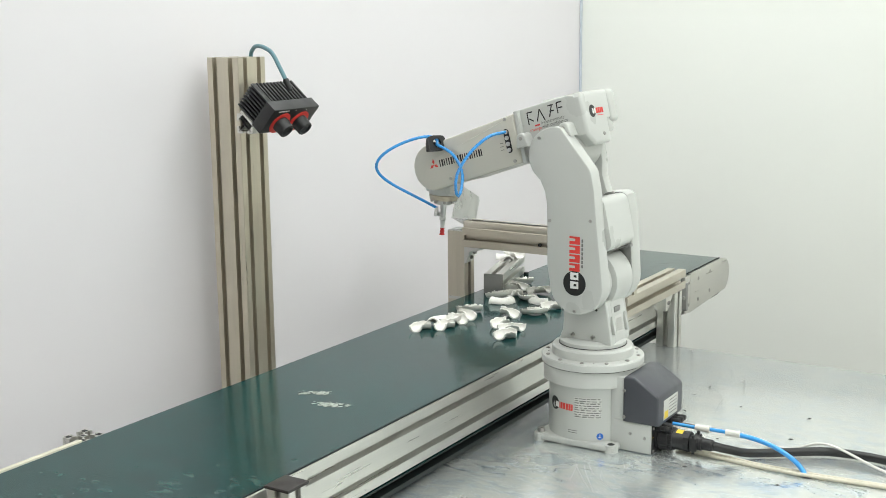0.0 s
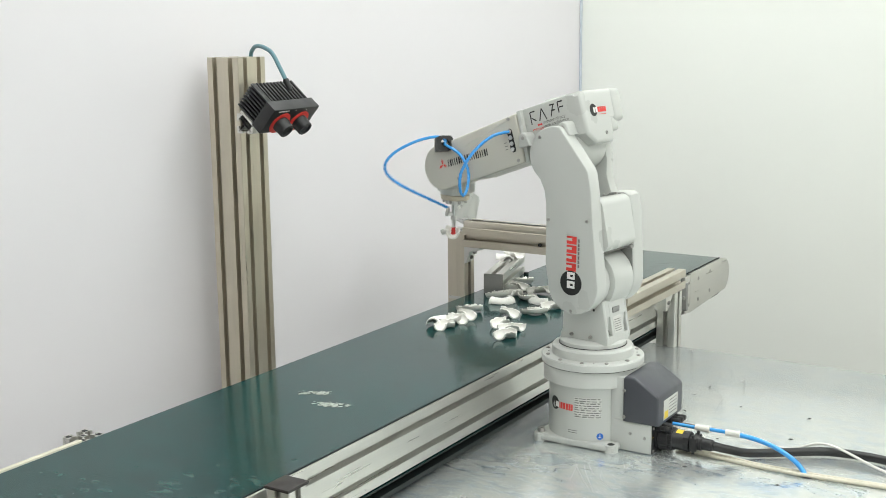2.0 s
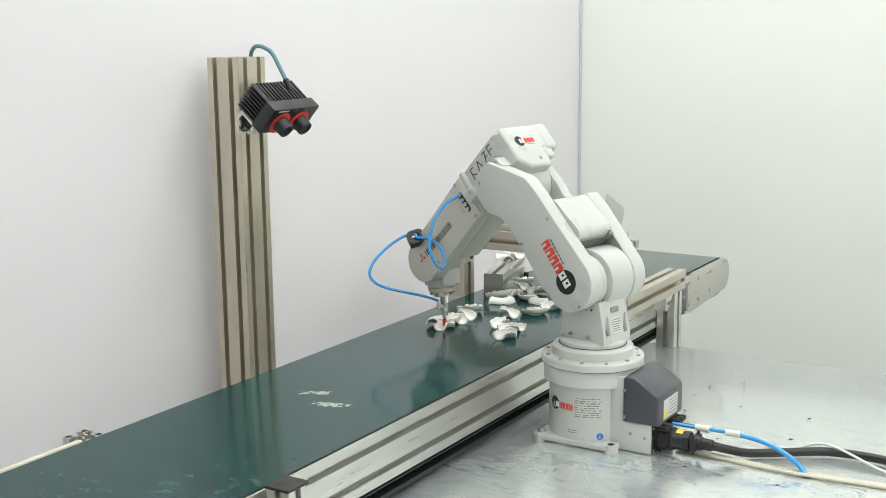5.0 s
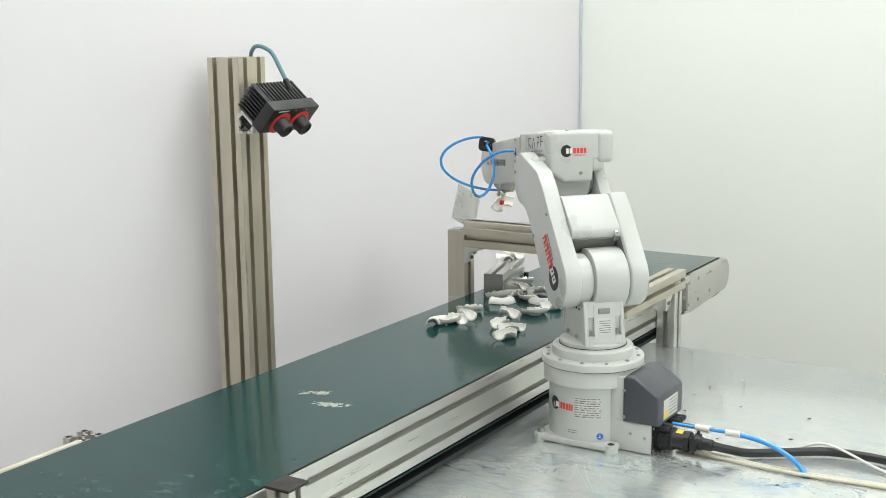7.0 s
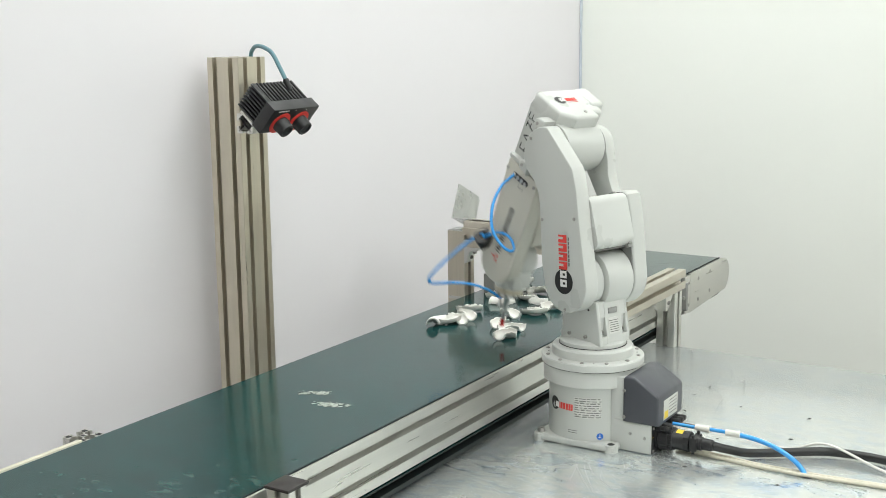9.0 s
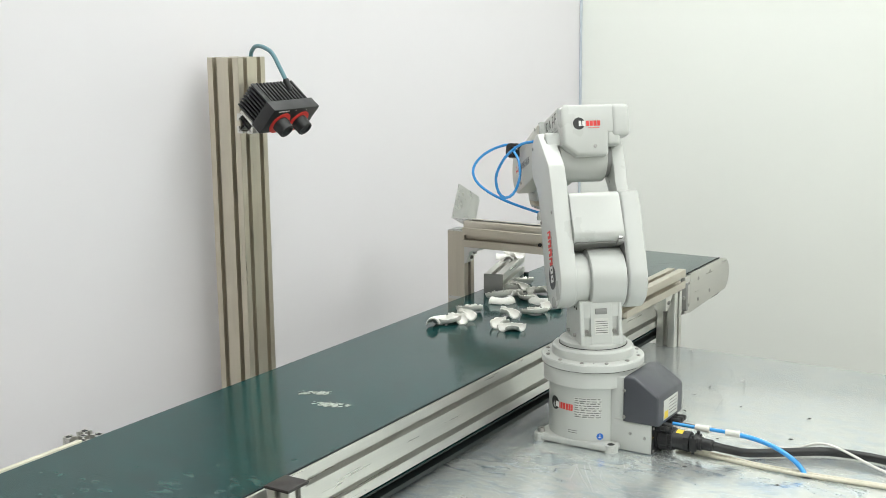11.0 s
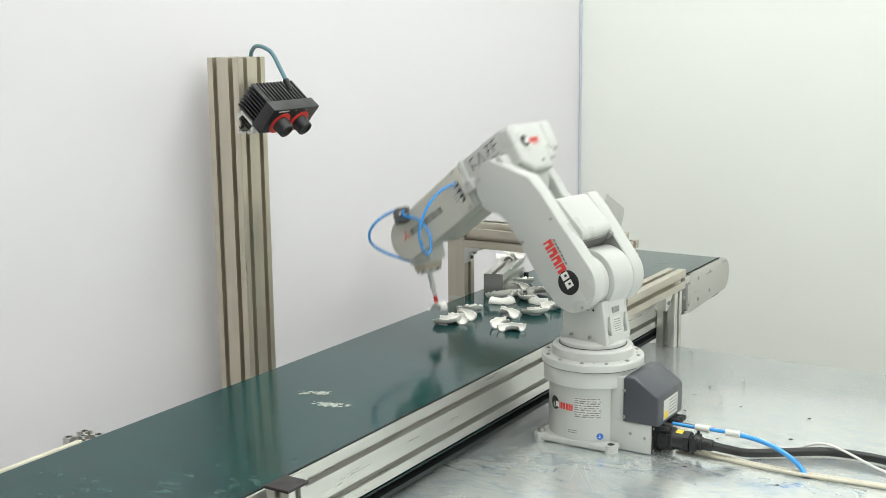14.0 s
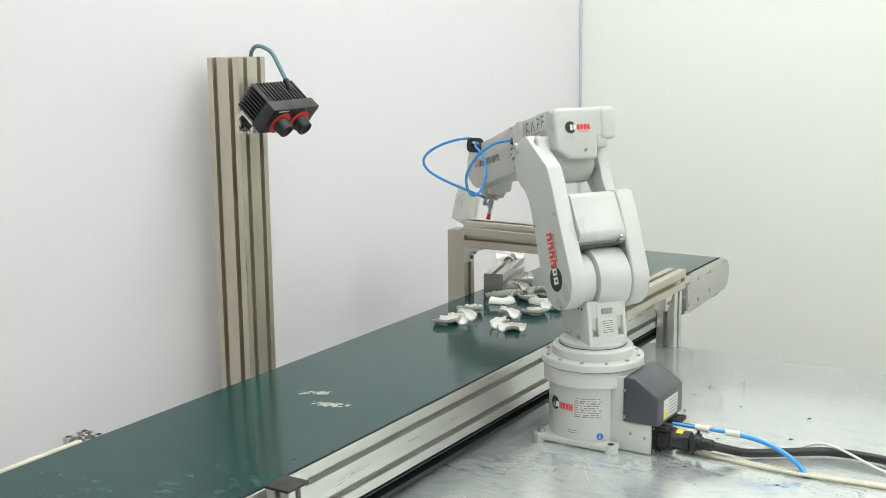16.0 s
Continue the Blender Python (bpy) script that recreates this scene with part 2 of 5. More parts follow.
def arc(cx, cz, r, a0, a1, n=10):
    return [(cx + r * math.cos(radians(a0 + (a1 - a0) * i / n)), cz + r * math.sin(radians(a0 + (a1 - a0) * i / n))) for i in range(n + 1)]


def join(*bms):
    me = bpy.data.meshes.new("tmp")
    out = bmesh.new()
    for b in bms:
        b.to_mesh(me)
        out.from_mesh(me)
        b.free()
    bpy.data.meshes.remove(me)
    return out


def spline(points, n):
    """n + 1 points on a Catmull-Rom curve through the points."""
    pts = [Vector(q) for q in points]
    pts = [2 * pts[0] - pts[1]] + pts + [2 * pts[-1] - pts[-2]]
    out = []
    k = len(pts) - 3
    for i in range(n + 1):
        s = min(i / n * k, k - 1e-9)
        j, f = int(s), s - int(s)
        a, b, c, d = pts[j:j + 4]
        out.append(0.5 * (2 * b + (c - a) * f + (2 * a - 5 * b + 4 * c - d) * f * f + (3 * b - a - 3 * c + d) * f ** 3))
    return out


def tube(points, r, n=40, seg=12):
    """A round cable along a curve through the points."""
    line = spline(points, n)
    bm = bmesh.new()
    rings, up = [], Vector((0.13, 0.21, 0.97))
    for i, c in enumerate(line):
        d = (line[min(i + 1, n)] - line[max(i - 1, 0)]).normalized()
        a = (up - d * up.dot(d)).normalized()
        up = a
        b = d.cross(a)
        rings.append([bm.verts.new(c + r * (a * math.cos(2 * math.pi * k / seg) + b * math.sin(2 * math.pi * k / seg))) for k in range(seg)])
    for p, q in zip(rings, rings[1:]):
        for k in range(seg):
            bm.faces.new((p[k], p[(k + 1) % seg], q[(k + 1) % seg], q[k]))
    bm.faces.new(rings[0][::-1]), bm.faces.new(rings[-1])
    bmesh.ops.recalc_face_normals(bm, faces=bm.faces)
    return bm


def slot_outline(nx, ny, s=0.045):
    """Cross-section of a T-slot extrusion of nx by ny modules, centred on the origin."""
    w, lip, wide, deep, cut = 0.0056, 0.0045, 0.0100, 0.0165, 0.0012
    hx, hy = nx * s / 2, ny * s / 2
    pts = []

    def side(n, half, other, turn):
        local = [(-half + cut, -other)]
        for i in range(n):
            c = -half + s * (i + 0.5)
            local += [(c - w, -other), (c - w, -other + lip), (c - wide, -other + lip), (c - wide, -other + lip + 0.004), (c - w, -other + deep),
                      (c + w, -other + deep), (c + wide, -other + lip + 0.004), (c + wide, -other + lip), (c + w, -other + lip), (c + w, -other)]
        local.append((half - cut, -other))
        k, q = math.cos(turn), math.sin(turn)
        pts.extend((x * k - y * q, x * q + y * k) for x, y in local)
    side(nx, hx, hy, 0)
    side(ny, hy, hx, math.pi / 2)
    side(nx, hx, hy, math.pi)
    side(ny, hy, hx, -math.pi / 2)
    return pts


def extrusion(nx, ny, length, m, s=0.045):
    """A T-slot extrusion along its own z from 0 to length."""
    bm = bmesh.new()
    o = slot_outline(nx, ny, s)
    n = len(o)
    lo = [bm.verts.new((x, y, 0)) for x, y in o]
    hi = [bm.verts.new((x, y, length)) for x, y in o]
    bm.faces.new(lo[::-1]), bm.faces.new(hi)
    for i in range(n):
        bm.faces.new((lo[i], lo[(i + 1) % n], hi[(i + 1) % n], hi[i]))
    bm.transform(m)
    return bm


ALONG_Y = pose(0, 0, 0, -90, 0, 0)
ALONG_X = pose(0, 0, 0, 0, 90, 0)


def screw(parent, m, r=0.0035, h=0.003, name="screw"):
    """A socket-head screw: head with a recessed hexagon, along its own z."""
    bm = turned([(r, 0), (r, h * 0.8), (r * 0.88, h), (r * 0.52, h), (r * 0.5, h * 0.35)], 12, m)
    return part(name, bm, M_SCREW, parent)


# ---- the room ----
WX, WY = -0.80, 1.63
def setting(name, bm, material, label, category):
    return tagged(part(name, bm, material), label, category, kind="structure")


setting("floor", box(WX - 0.1, 4.6, -4.6, WY + 0.1, FLOOR - 0.1, FLOOR), M_FLOOR, "grey vinyl floor under the machine table", "floor")
setting("ceiling", box(WX - 0.1, 4.6, -4.6, WY + 0.1, CEIL, CEIL + 0.1), M_ROOM, "plain white ceiling", "ceiling")
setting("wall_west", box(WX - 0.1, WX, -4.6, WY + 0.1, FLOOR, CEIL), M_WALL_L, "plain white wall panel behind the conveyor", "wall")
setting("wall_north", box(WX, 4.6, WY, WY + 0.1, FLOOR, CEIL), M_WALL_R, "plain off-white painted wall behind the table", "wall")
setting("wall_east", box(4.5, 4.6, -4.5, WY, FLOOR, CEIL), M_ROOM, "plain painted wall", "wall")
setting("wall_south", box(WX, 4.5, -4.6, -4.5, FLOOR, CEIL), M_ROOM, "plain painted wall", "wall")
setting("trim", box(WX + 0.0005, WX + 0.006, WY - 0.012, WY - 0.0005, FLOOR, CEIL, 0.002), mat("corner_bead", (0.58, 0.62, 0.70), 0.5), "thin grey-blue bead in the wall corner", "trim")
# unseen fixtures with glowing diffusers, added to go with the lamps
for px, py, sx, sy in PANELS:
    lampthing = thing("added_ceiling_light", "added flush rectangular ceiling light panel, out of view, with white diffuser", "light", "ceiling lights", pose(px, py, CEIL))
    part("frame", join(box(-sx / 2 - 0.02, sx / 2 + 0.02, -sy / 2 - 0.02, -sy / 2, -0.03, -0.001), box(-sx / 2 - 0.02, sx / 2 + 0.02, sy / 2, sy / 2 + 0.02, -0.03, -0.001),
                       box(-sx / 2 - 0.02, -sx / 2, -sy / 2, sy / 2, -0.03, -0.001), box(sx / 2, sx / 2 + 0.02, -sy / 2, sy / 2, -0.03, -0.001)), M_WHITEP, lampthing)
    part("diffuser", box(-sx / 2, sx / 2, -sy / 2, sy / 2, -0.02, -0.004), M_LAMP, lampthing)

# ---- the table ----
table = thing("machine_table", "large galvanised sheet steel work table with drilled holes and scratches", "table")
part("tabletop", box(-0.60, 1.35, -0.95, 0.657, -0.02, 0.0, 0.001), M_TABLE, table)
for lx, ly in ((-0.54, -0.88), (1.28, -0.88), (-0.54, 0.59), (1.28, 0.59)):
    part("leg", box(lx - 0.03, lx + 0.03, ly - 0.03, ly + 0.03, FLOOR, -0.021, 0.002), M_ALU, table)
HOLES = ((0.092, 0.522), (0.09, 0.388), (0.187, 0.292), (0.322, 0.287), (0.325, 0.153), (0.209, 0.09), (0.328, -0.002), (0.368, -0.076),
         (0.206, -0.073), (0.496, -0.01), (0.505, 0.009), (0.081, 0.32), (0.1, 0.214))
for i, (hx, hy) in enumerate(HOLES):
    big = 0.0050 if i in (3, 4, 6, 7, 8) else 0.0034
    part("bolt_hole", turned([(big, 0.0001), (big, 0.0003), (big * 0.8, 0.0004), (big * 0.72, 0.0002)], 16, pose(hx, hy, 0)), M_STEEL, table)
    part("hole_core", rod(big * 0.6, big * 0.6, 0.0006, pose(hx, hy, 0.0001), 12), M_DARK, table)
part("bolt_hole", turned([(0.0085, 0.0003), (0.0085, 0.0008), (0.007, 0.0009)], 20, pose(0.40, -0.016, 0)), M_DARK, table)

for hx, hy in ((-0.038, 0.628), (0.1364, 0.4618), (-0.0505, -0.3815)):
    part("bolt_head", turned([(0.0058, 0.0002), (0.0058, 0.0007), (0.0046, 0.0008), (0.0044, 0.0024), (0.0038, 0.0027)], 6, pose(hx, hy, 0)), M_STEEL, table, "zinc hexagon bolt head")
M_SCRATCH = mat("sheet_scratch", (0.46, 0.47, 0.47), 0.45, metal=0.6, vary=0.3, scale=200)
for marks in (((0.018, -0.109), (0.037, -0.146), (0.066, -0.191), (0.103, -0.239)),
              ((0.043, -0.105), (0.062, -0.145), (0.086, -0.180), (0.098, -0.193)),
              ((0.038, -0.108), (0.065, -0.168), (0.100, -0.224), (0.122, -0.256)),
              ((0.095, -0.081), (0.111, -0.110), (0.126, -0.138)),
              ((0.067, -0.232), (0.058, -0.202), (0.045, -0.155)),
              ((0.139, 0.328), (0.151, 0.252), (0.163, 0.199)),
              ((0.100, -0.183), (0.117, -0.208), (0.149, -0.230))):
    part("scratch", tube([(q[0], q[1], 0.0001) for q in marks], 0.00026, 18, 5), M_SCRATCH, table, "thin curved scratch in the sheet")

# ---- the conveyor ----
ZB, XL, XR, YN, YF = 0.136, -0.483, -0.134, -1.7, 1.12
conveyor = thing("belt_conveyor", "belt conveyor with dark green belt and aluminium side profiles", "conveyor")


def belt_loop(x0, x1, r, t):
    """The endless belt: an upper and a lower run round two end rollers."""
    zc = ZB - r
    path = [(YF - r + r * math.sin(radians(a)), zc + r * math.cos(radians(a))) for a in range(0, 181, 15)]
    path += [(YN + r - r * math.sin(radians(a)), zc - r * math.cos(radians(a))) for a in range(0, 181, 15)]
    k = (r - t) / r
    inner = [(y if YN + r < y < YF - r else (YF - r + (y - YF + r) * k if y > 0 else YN + r + (y - YN - r) * k), zc + (z - zc) * k) for y, z in path]
    bm = bmesh.new()
    rings = [[bm.verts.new(c) for c in ((x0, oy, oz), (x1, oy, oz), (x1, iy, iz), (x0, iy, iz))] for (oy, oz), (iy, iz) in zip(path, inner)]
    for a, b in zip(rings, rings[1:] + rings[:1]):
        for k2 in range(4):
            bm.faces.new((a[k2], a[(k2 + 1) % 4], b[(k2 + 1) % 4], b[k2]))
    bmesh.ops.recalc_face_normals(bm, faces=bm.faces)
    return bm


part("belt", belt_loop(XL, XR, 0.05, 0.003), M_BELT, conveyor, "glossy dark green belt with pale scuffs")
part("belt_edge", belt_loop(XR + 0.0002, XR + 0.0012, 0.0498, 0.0026), M_BELT_EDGE, conveyor, "dark cut edge of the belt")
part("slider_bed", box(XL + 0.05, XR - 0.05, YN + 0.06, YF - 0.09, ZB - 0.012, ZB - 0.0035), M_STEEL, conveyor)
for x in (XR + 0.002 - 0.0225, XL - 0.002 + 0.0225):
    part("side_profile", extrusion(1, 2, 0.80 + 1.66, pose(x, -1.66, 0.0875) @ ALONG_Y), M_ALU_Y, conveyor, "anodised aluminium side profile with two slots")
for y in (YF - 0.05, YN + 0.05):
    part("roller", rod(0.0465, 0.0465, 0.33, pose(XR - 0.009, y, ZB - 0.05) @ pose(0, 0, 0, 0, -90, 0)), M_STEEL, conveyor)


def tail_plate(x0, x1):
    o = [(0.845, 0.036), (1.085, 0.046)] + arc(1.095, 0.088, 0.044, -75, 60, 8) + [(1.08, 0.134), (0.845, 0.134)]
    bm = prism(o, -x1, -x0, 0.0012)
    bm.transform(pose(0, 0, 0, 0, 0, 90))
    return bm


plate = part("tail_plate", tail_plate(XR + 0.004, XR + 0.010), M_ALU_Y, conveyor, "brushed aluminium tail plate with round end")
for y, z in ((0.90, 0.113), (0.90, 0.06), (0.985, 0.116), (0.985, 0.066)):
    screw(plate, pose(XR + 0.010, y, z) @ ALONG_X, 0.005, 0.0018)
part("tail_plate", tail_plate(XL - 0.010, XL - 0.004), M_ALU_Y, conveyor)
part("gap_strip", box(XR + 0.003, XR + 0.0055, 0.838, 0.846, 0.038, 0.133), M_DARK, conveyor, "dark gap before the tail plate")
angle_piece = part("angle_piece", box(XR + 0.003, XR + 0.020, 0.792, 0.8025, 0.052, 0.120, 0.001), M_GREYCAP, conveyor, "dull steel angle piece")
screw(angle_piece, pose(XR + 0.013, 0.792, 0.085, 90, 0, 0), 0.0045, 0.004)
coupler = part("coupling_block", box(XR + 0.003, XR + 0.012, 0.803, 0.838, 0.040, 0.133, 0.001), M_ALU, conveyor)
for z in (0.115, 0.06):
    screw(coupler, pose(XR + 0.012, 0.826, z) @ ALONG_X, 0.004, 0.002)
part("return_guard", box(XR - 0.03, XR - 0.004, -1.66, 0.80, 0.012, 0.020), M_BELT_EDGE, conveyor, "black strip under the side profile")
part("inner_strip", box(XL - 0.012, XL - 0.003, -1.66, -0.767, 0.09, 0.1375, 0.0006), M_CREAM, conveyor, "pale guide strip along the belt")


def scuff(cx, cy, sx, sy, turn, seed, n=16):
    """A worn patch: a cluster of thin ragged flakes on the belt."""
    rnd = random.Random(seed)
    bm = bmesh.new()
    for i in range(n):
        ox, oy = rnd.uniform(-1, 1) * sx * 0.5 + rnd.gauss(0, sx * 0.12), rnd.gauss(0, sy * 0.35)
        r = sy * rnd.choice((0.05, 0.07, 0.09, 0.12, 0.22))
        m = rnd.randint(6, 10)
        spin = rnd.uniform(0, 3)
        vs = []
        for j in range(m):
            a = 2 * math.pi * j / m
            k = r * rnd.uniform(0.35, 1.3)
            x, y = 1.9 * k * math.cos(a), k * math.sin(a)
            vs.append(bm.verts.new((ox + x * math.cos(spin * 0.3) - y * math.sin(spin * 0.3), oy + x * math.sin(spin * 0.3) + y * math.cos(spin * 0.3), 0.0002 + 0.000002 * i)))
        bm.faces.new(vs)
    bm.transform(pose(cx, cy, ZB, 0, 0, turn))
    return bm


M_SCUFF = mat("worn_belt", (0.36, 0.385, 0.345), 0.7, vary=0.3, scale=120)
tagged(part("scuff", scuff(-0.330, -0.400, 0.046, 0.014, 32, 3, 95), M_SCUFF, conveyor, "pale worn patch on the belt"), kind="stuff")
tagged(part("scuff", scuff(-0.266, -0.436, 0.048, 0.016, 14, 5, 95), M_SCUFF, conveyor, "pale worn patch on the belt"), kind="stuff")
tagged(part("scuff", scuff(-0.337, -0.917, 0.006, 0.003, 20, 7, 5), M_SCUFF, conveyor), kind="stuff")

# ---- frame members round the conveyor ----
rail = tagged(part("side_rail", extrusion(1, 1, 0.705 - 0.36, pose(XR + 0.026, 0.36, 0.1525) @ ALONG_Y), M_ALU2_Y), "square aluminium slot rail beside the belt", "rail")
leg = tagged(part("support_leg", extrusion(1, 1, 0.129 - FLOOR, pose(XR + 0.026, 0.662, FLOOR)), M_ALU), "upright aluminium slot profile carrying the side rail", "support leg")
brk = thing("angle_bracket", "small cast aluminium angle bracket under the side rail", "bracket")
part("plate", prism([(0, 0), (0.04, 0), (0.04, -0.006), (0.010, -0.034), (0, -0.034)], -0.014, 0.014, 0.001), M_ALU, brk)
screw(brk, pose(0.012, -0.014, -0.016, 90, 0, 0), 0.005, 0.004)
brk.matrix_basis = pose(XR + 0.030, 0.595, 0.1295, 0, 0, 90)
near_post = thing("capped_post", "short aluminium slot post with flat black plastic cap", "post")
part("profile", extrusion(1, 1, 0.140, pose(XR + 0.034, -0.759, 0.0), 0.038), M_ALU, near_post)
part("cap", box(XR + 0.0135, XR + 0.055, -0.782, -0.737, 0.1402, 0.1450, 0.0012), M_CAP, near_post, "flat black plastic cap")
far_stub = tagged(part("post_stub", extrusion(1, 1, 0.133, pose(-0.512, -0.742, 0.0)), M_ALU), "short open-topped aluminium slot post beside the belt", "post")
for dx, dy in ((-1, -1), (1, -1), (-1, 1), (1, 1), (0, 0)):
    w = 0.0042 if dx else 0.0034
    part("hollow", box(-0.512 + dx * 0.0158 - w, -0.512 + dx * 0.0158 + w, -0.742 + dy * 0.0158 - w, -0.742 + dy * 0.0158 + w, 0.1325, 0.1332, 0.0), M_DARK, far_stub, "dark hollow in the profile end")

gantry = thing("gantry_frame", "aluminium slot profile gantry bridging the conveyor belt", "frame")
part("post", extrusion(1, 1, 0.281, pose(-0.517, 0.397, 0.0)), M_ALU2, gantry)
part("post", extrusion(1, 1, 0.246 - 0.1752, pose(XR + 0.026, 0.388, 0.1752)), M_ALU2, gantry)
part("crossbar", extrusion(1, 1, 0.41, pose(-0.494, 0.388, 0.2705) @ ALONG_X), M_ALU2_X, gantry, "horizontal slot profile with a loose slot nut")
part("end_cap", box(-0.5385, -0.4955, 0.3755, 0.4185, 0.2812, 0.283, 0.0006), M_STEEL, gantry)
part("slot_nut", turned([(0.004, 0), (0.004, 0.004), (0.002, 0.005)], 10, pose(-0.30, 0.374, 0.268, 90, 0, 0)), M_DARK, gantry)
gb = part("corner_bracket", prism([(0, 0), (0.040, 0), (0.038, -0.007), (0.014, -0.012), (0.007, -0.036), (0, -0.040)], -0.016, 0.016, 0.0015), M_STEEL, gantry, "cast corner bracket with two screws")
gb.matrix_basis = pose(-0.494, 0.388, 0.2475)
screw(gb, pose(0.02, 0, -0.012, 180, 0, 0), 0.005, 0.005)
screw(gb, pose(0.009, 0, -0.026, 0, 90, 0), 0.005, 0.005)
part("slot_cover", box(-0.5225, -0.5115, 0.3742, 0.3775, 0.0, 0.2808), M_ALU2, gantry)
part("top_strip", box(-0.492, -0.105, 0.367, 0.4095, 0.2932, 0.3075, 0.0006), M_ALU2_X, gantry, "flat aluminium strip on the crossbar")
part("slot_plug", box(-0.536, -0.500, 0.3735, 0.3745, 0.122, 0.1285), M_STEEL, gantry)

tray = thing("chute_tray", "open sheet-metal chute with upright side walls on the gantry", "chute", m=pose(-0.533, 0.383, 0.311, -24, 0, 0))
part("chute_floor", box(0.0, 0.372, 0.0, 0.110, -0.0015, 0.0), M_STEEL, tray)
for x in (0.0, 0.3705):
    o = [(0.0, 0.0005), (0.107, 0.0005), (0.107, 0.072), (0.1, 0.079), (0.0, 0.081)]
    bm = prism(o, -x - 0.0015, -x)
    bm.transform(pose(0, 0, 0, 0, 0, 90))
    part("side_wall", bm, M_STEEL, tray, "thin shiny upright side wall")
part("foot_block", box(0.045, 0.07, 0.01, 0.05, -0.014, -0.0016, 0.001), M_ALU, tray)
part("foot_block", box(0.32, 0.35, 0.01, 0.05, -0.014, -0.0016, 0.001), M_ALU, tray)

bar = thing("profile_bar", "square aluminium slot profile lying across the belt with grey end cap", "profile bar", m=pose(-0.4405, 0.414, ZB + 0.023, 0, 0, 16))
part("profile", extrusion(1, 1, 0.24, ALONG_Y), M_ALU_Y, bar)
part("end_cap", box(-0.0225, 0.0225, -0.003, -0.0002, -0.0225, 0.0225, 0.001), M_GREYCAP, bar, "flat grey plastic end cap")
part("foot", turned([(0.006, -0.0225), (0.006, -0.018)], 12, pose(0.03, 0.225, 0)), M_BLACK, bar)

# ---- the sensor post ----
post = tagged(part("sensor_post", extrusion(2, 2, 0.688 - FLOOR, pose(-0.71, -0.133, FLOOR), 0.04), M_POST), "tall broad aluminium slot post carrying the camera sensor", "post")
arm = tagged(part("mounting_block", extrusion(1, 1, 0.13, pose(-0.640, -0.195, 0.565) @ ALONG_Y, 0.038), M_ALU), "short aluminium profile holding the camera sensor", "bracket arm")
SENSOR = pose(-0.577, -0.2, 0.570, 0, 131.4, 0)
sensor = thing("stereo_camera", "black finned stereo camera with two lenses in red surrounds", "camera sensor", m=SENSOR)
part("front_bezel", box(-0.030, 0.030, -0.004, 0.132, -0.026, 0.0, 0.002), M_BLACK, sensor, "black front housing")
part("body", box(-0.021, 0.027, 0.012, 0.124, -0.074, -0.0265, 0.001), M_BLACK, sensor)
for i in range(11):
    y = 0.0135 + i * 0.0101
    part("cooling_fin", box(-0.0295, -0.0212, y, y + 0.0042, -0.076, -0.0266, 0.0006), M_BLACK, sensor)
for i in range(8):
    x = -0.0285 + i * 0.0072
    part("cooling_fin", box(x, x + 0.0034, -0.001, 0.0118, -0.076, -0.0266, 0.0006), M_BLACK, sensor)
for y in (0.036, 0.092):
    red = turned([(0.0250, 0.0003), (0.0250, 0.0014), (0.019, 0.0018)], 32, pose(0.005, y, 0))
    part("red_surround", red, M_REDPRINT, sensor, "glossy red ring round the lens")
    part("lens", turned([(0.0165, 0.0018), (0.0165, 0.010), (0.0155, 0.0115), (0.0155, 0.022), (0.0145, 0.024), (0.012, 0.024), (0.010, 0.021)], 32, pose(0.005, y, 0)), M_BLACK, sensor, "short black lens barrel")
for i in range(9):
    part("print_mark", box(-0.0265, -0.0235, 0.012 + i * 0.0035, 0.0142 + i * 0.0035, 0.0002, 0.0006), M_WPRINT, sensor, "row of small white marks")
for y in (0.062, 0.094):
    part("status_light", turned([(0.001, 0), (0.001, 0.0006)], 8, pose(-0.025, y, 0)), M_WPRINT, sensor)
part("mount_plate", box(0.0302, 0.036, 0.004, 0.070, -0.066, -0.012, 0.001), M_ALU, sensor, "bent sheet mounting plate")
cable = tagged(part("sensor_cable", tube([(-0.712, -0.086, 0.660), (-0.711, -0.087, 0.690), (-0.695, -0.096, 0.705), (-0.668, -0.114, 0.709), (-0.640, -0.127, 0.7055), (-0.620, -0.13, 0.695), (-0.602, -0.13, 0.667), (-0.585, -0.13, 0.638)], 0.0042, 40), M_TEAL),
               "teal cable arching from the post top to the camera", "cable")
part("cable_plug", rod(0.006, 0.005, 0.022, look((-0.583, -0.13, 0.634), (-0.60, -0.13, 0.664)) @ pose(0, 0, -0.014)), M_BLACK, cable)


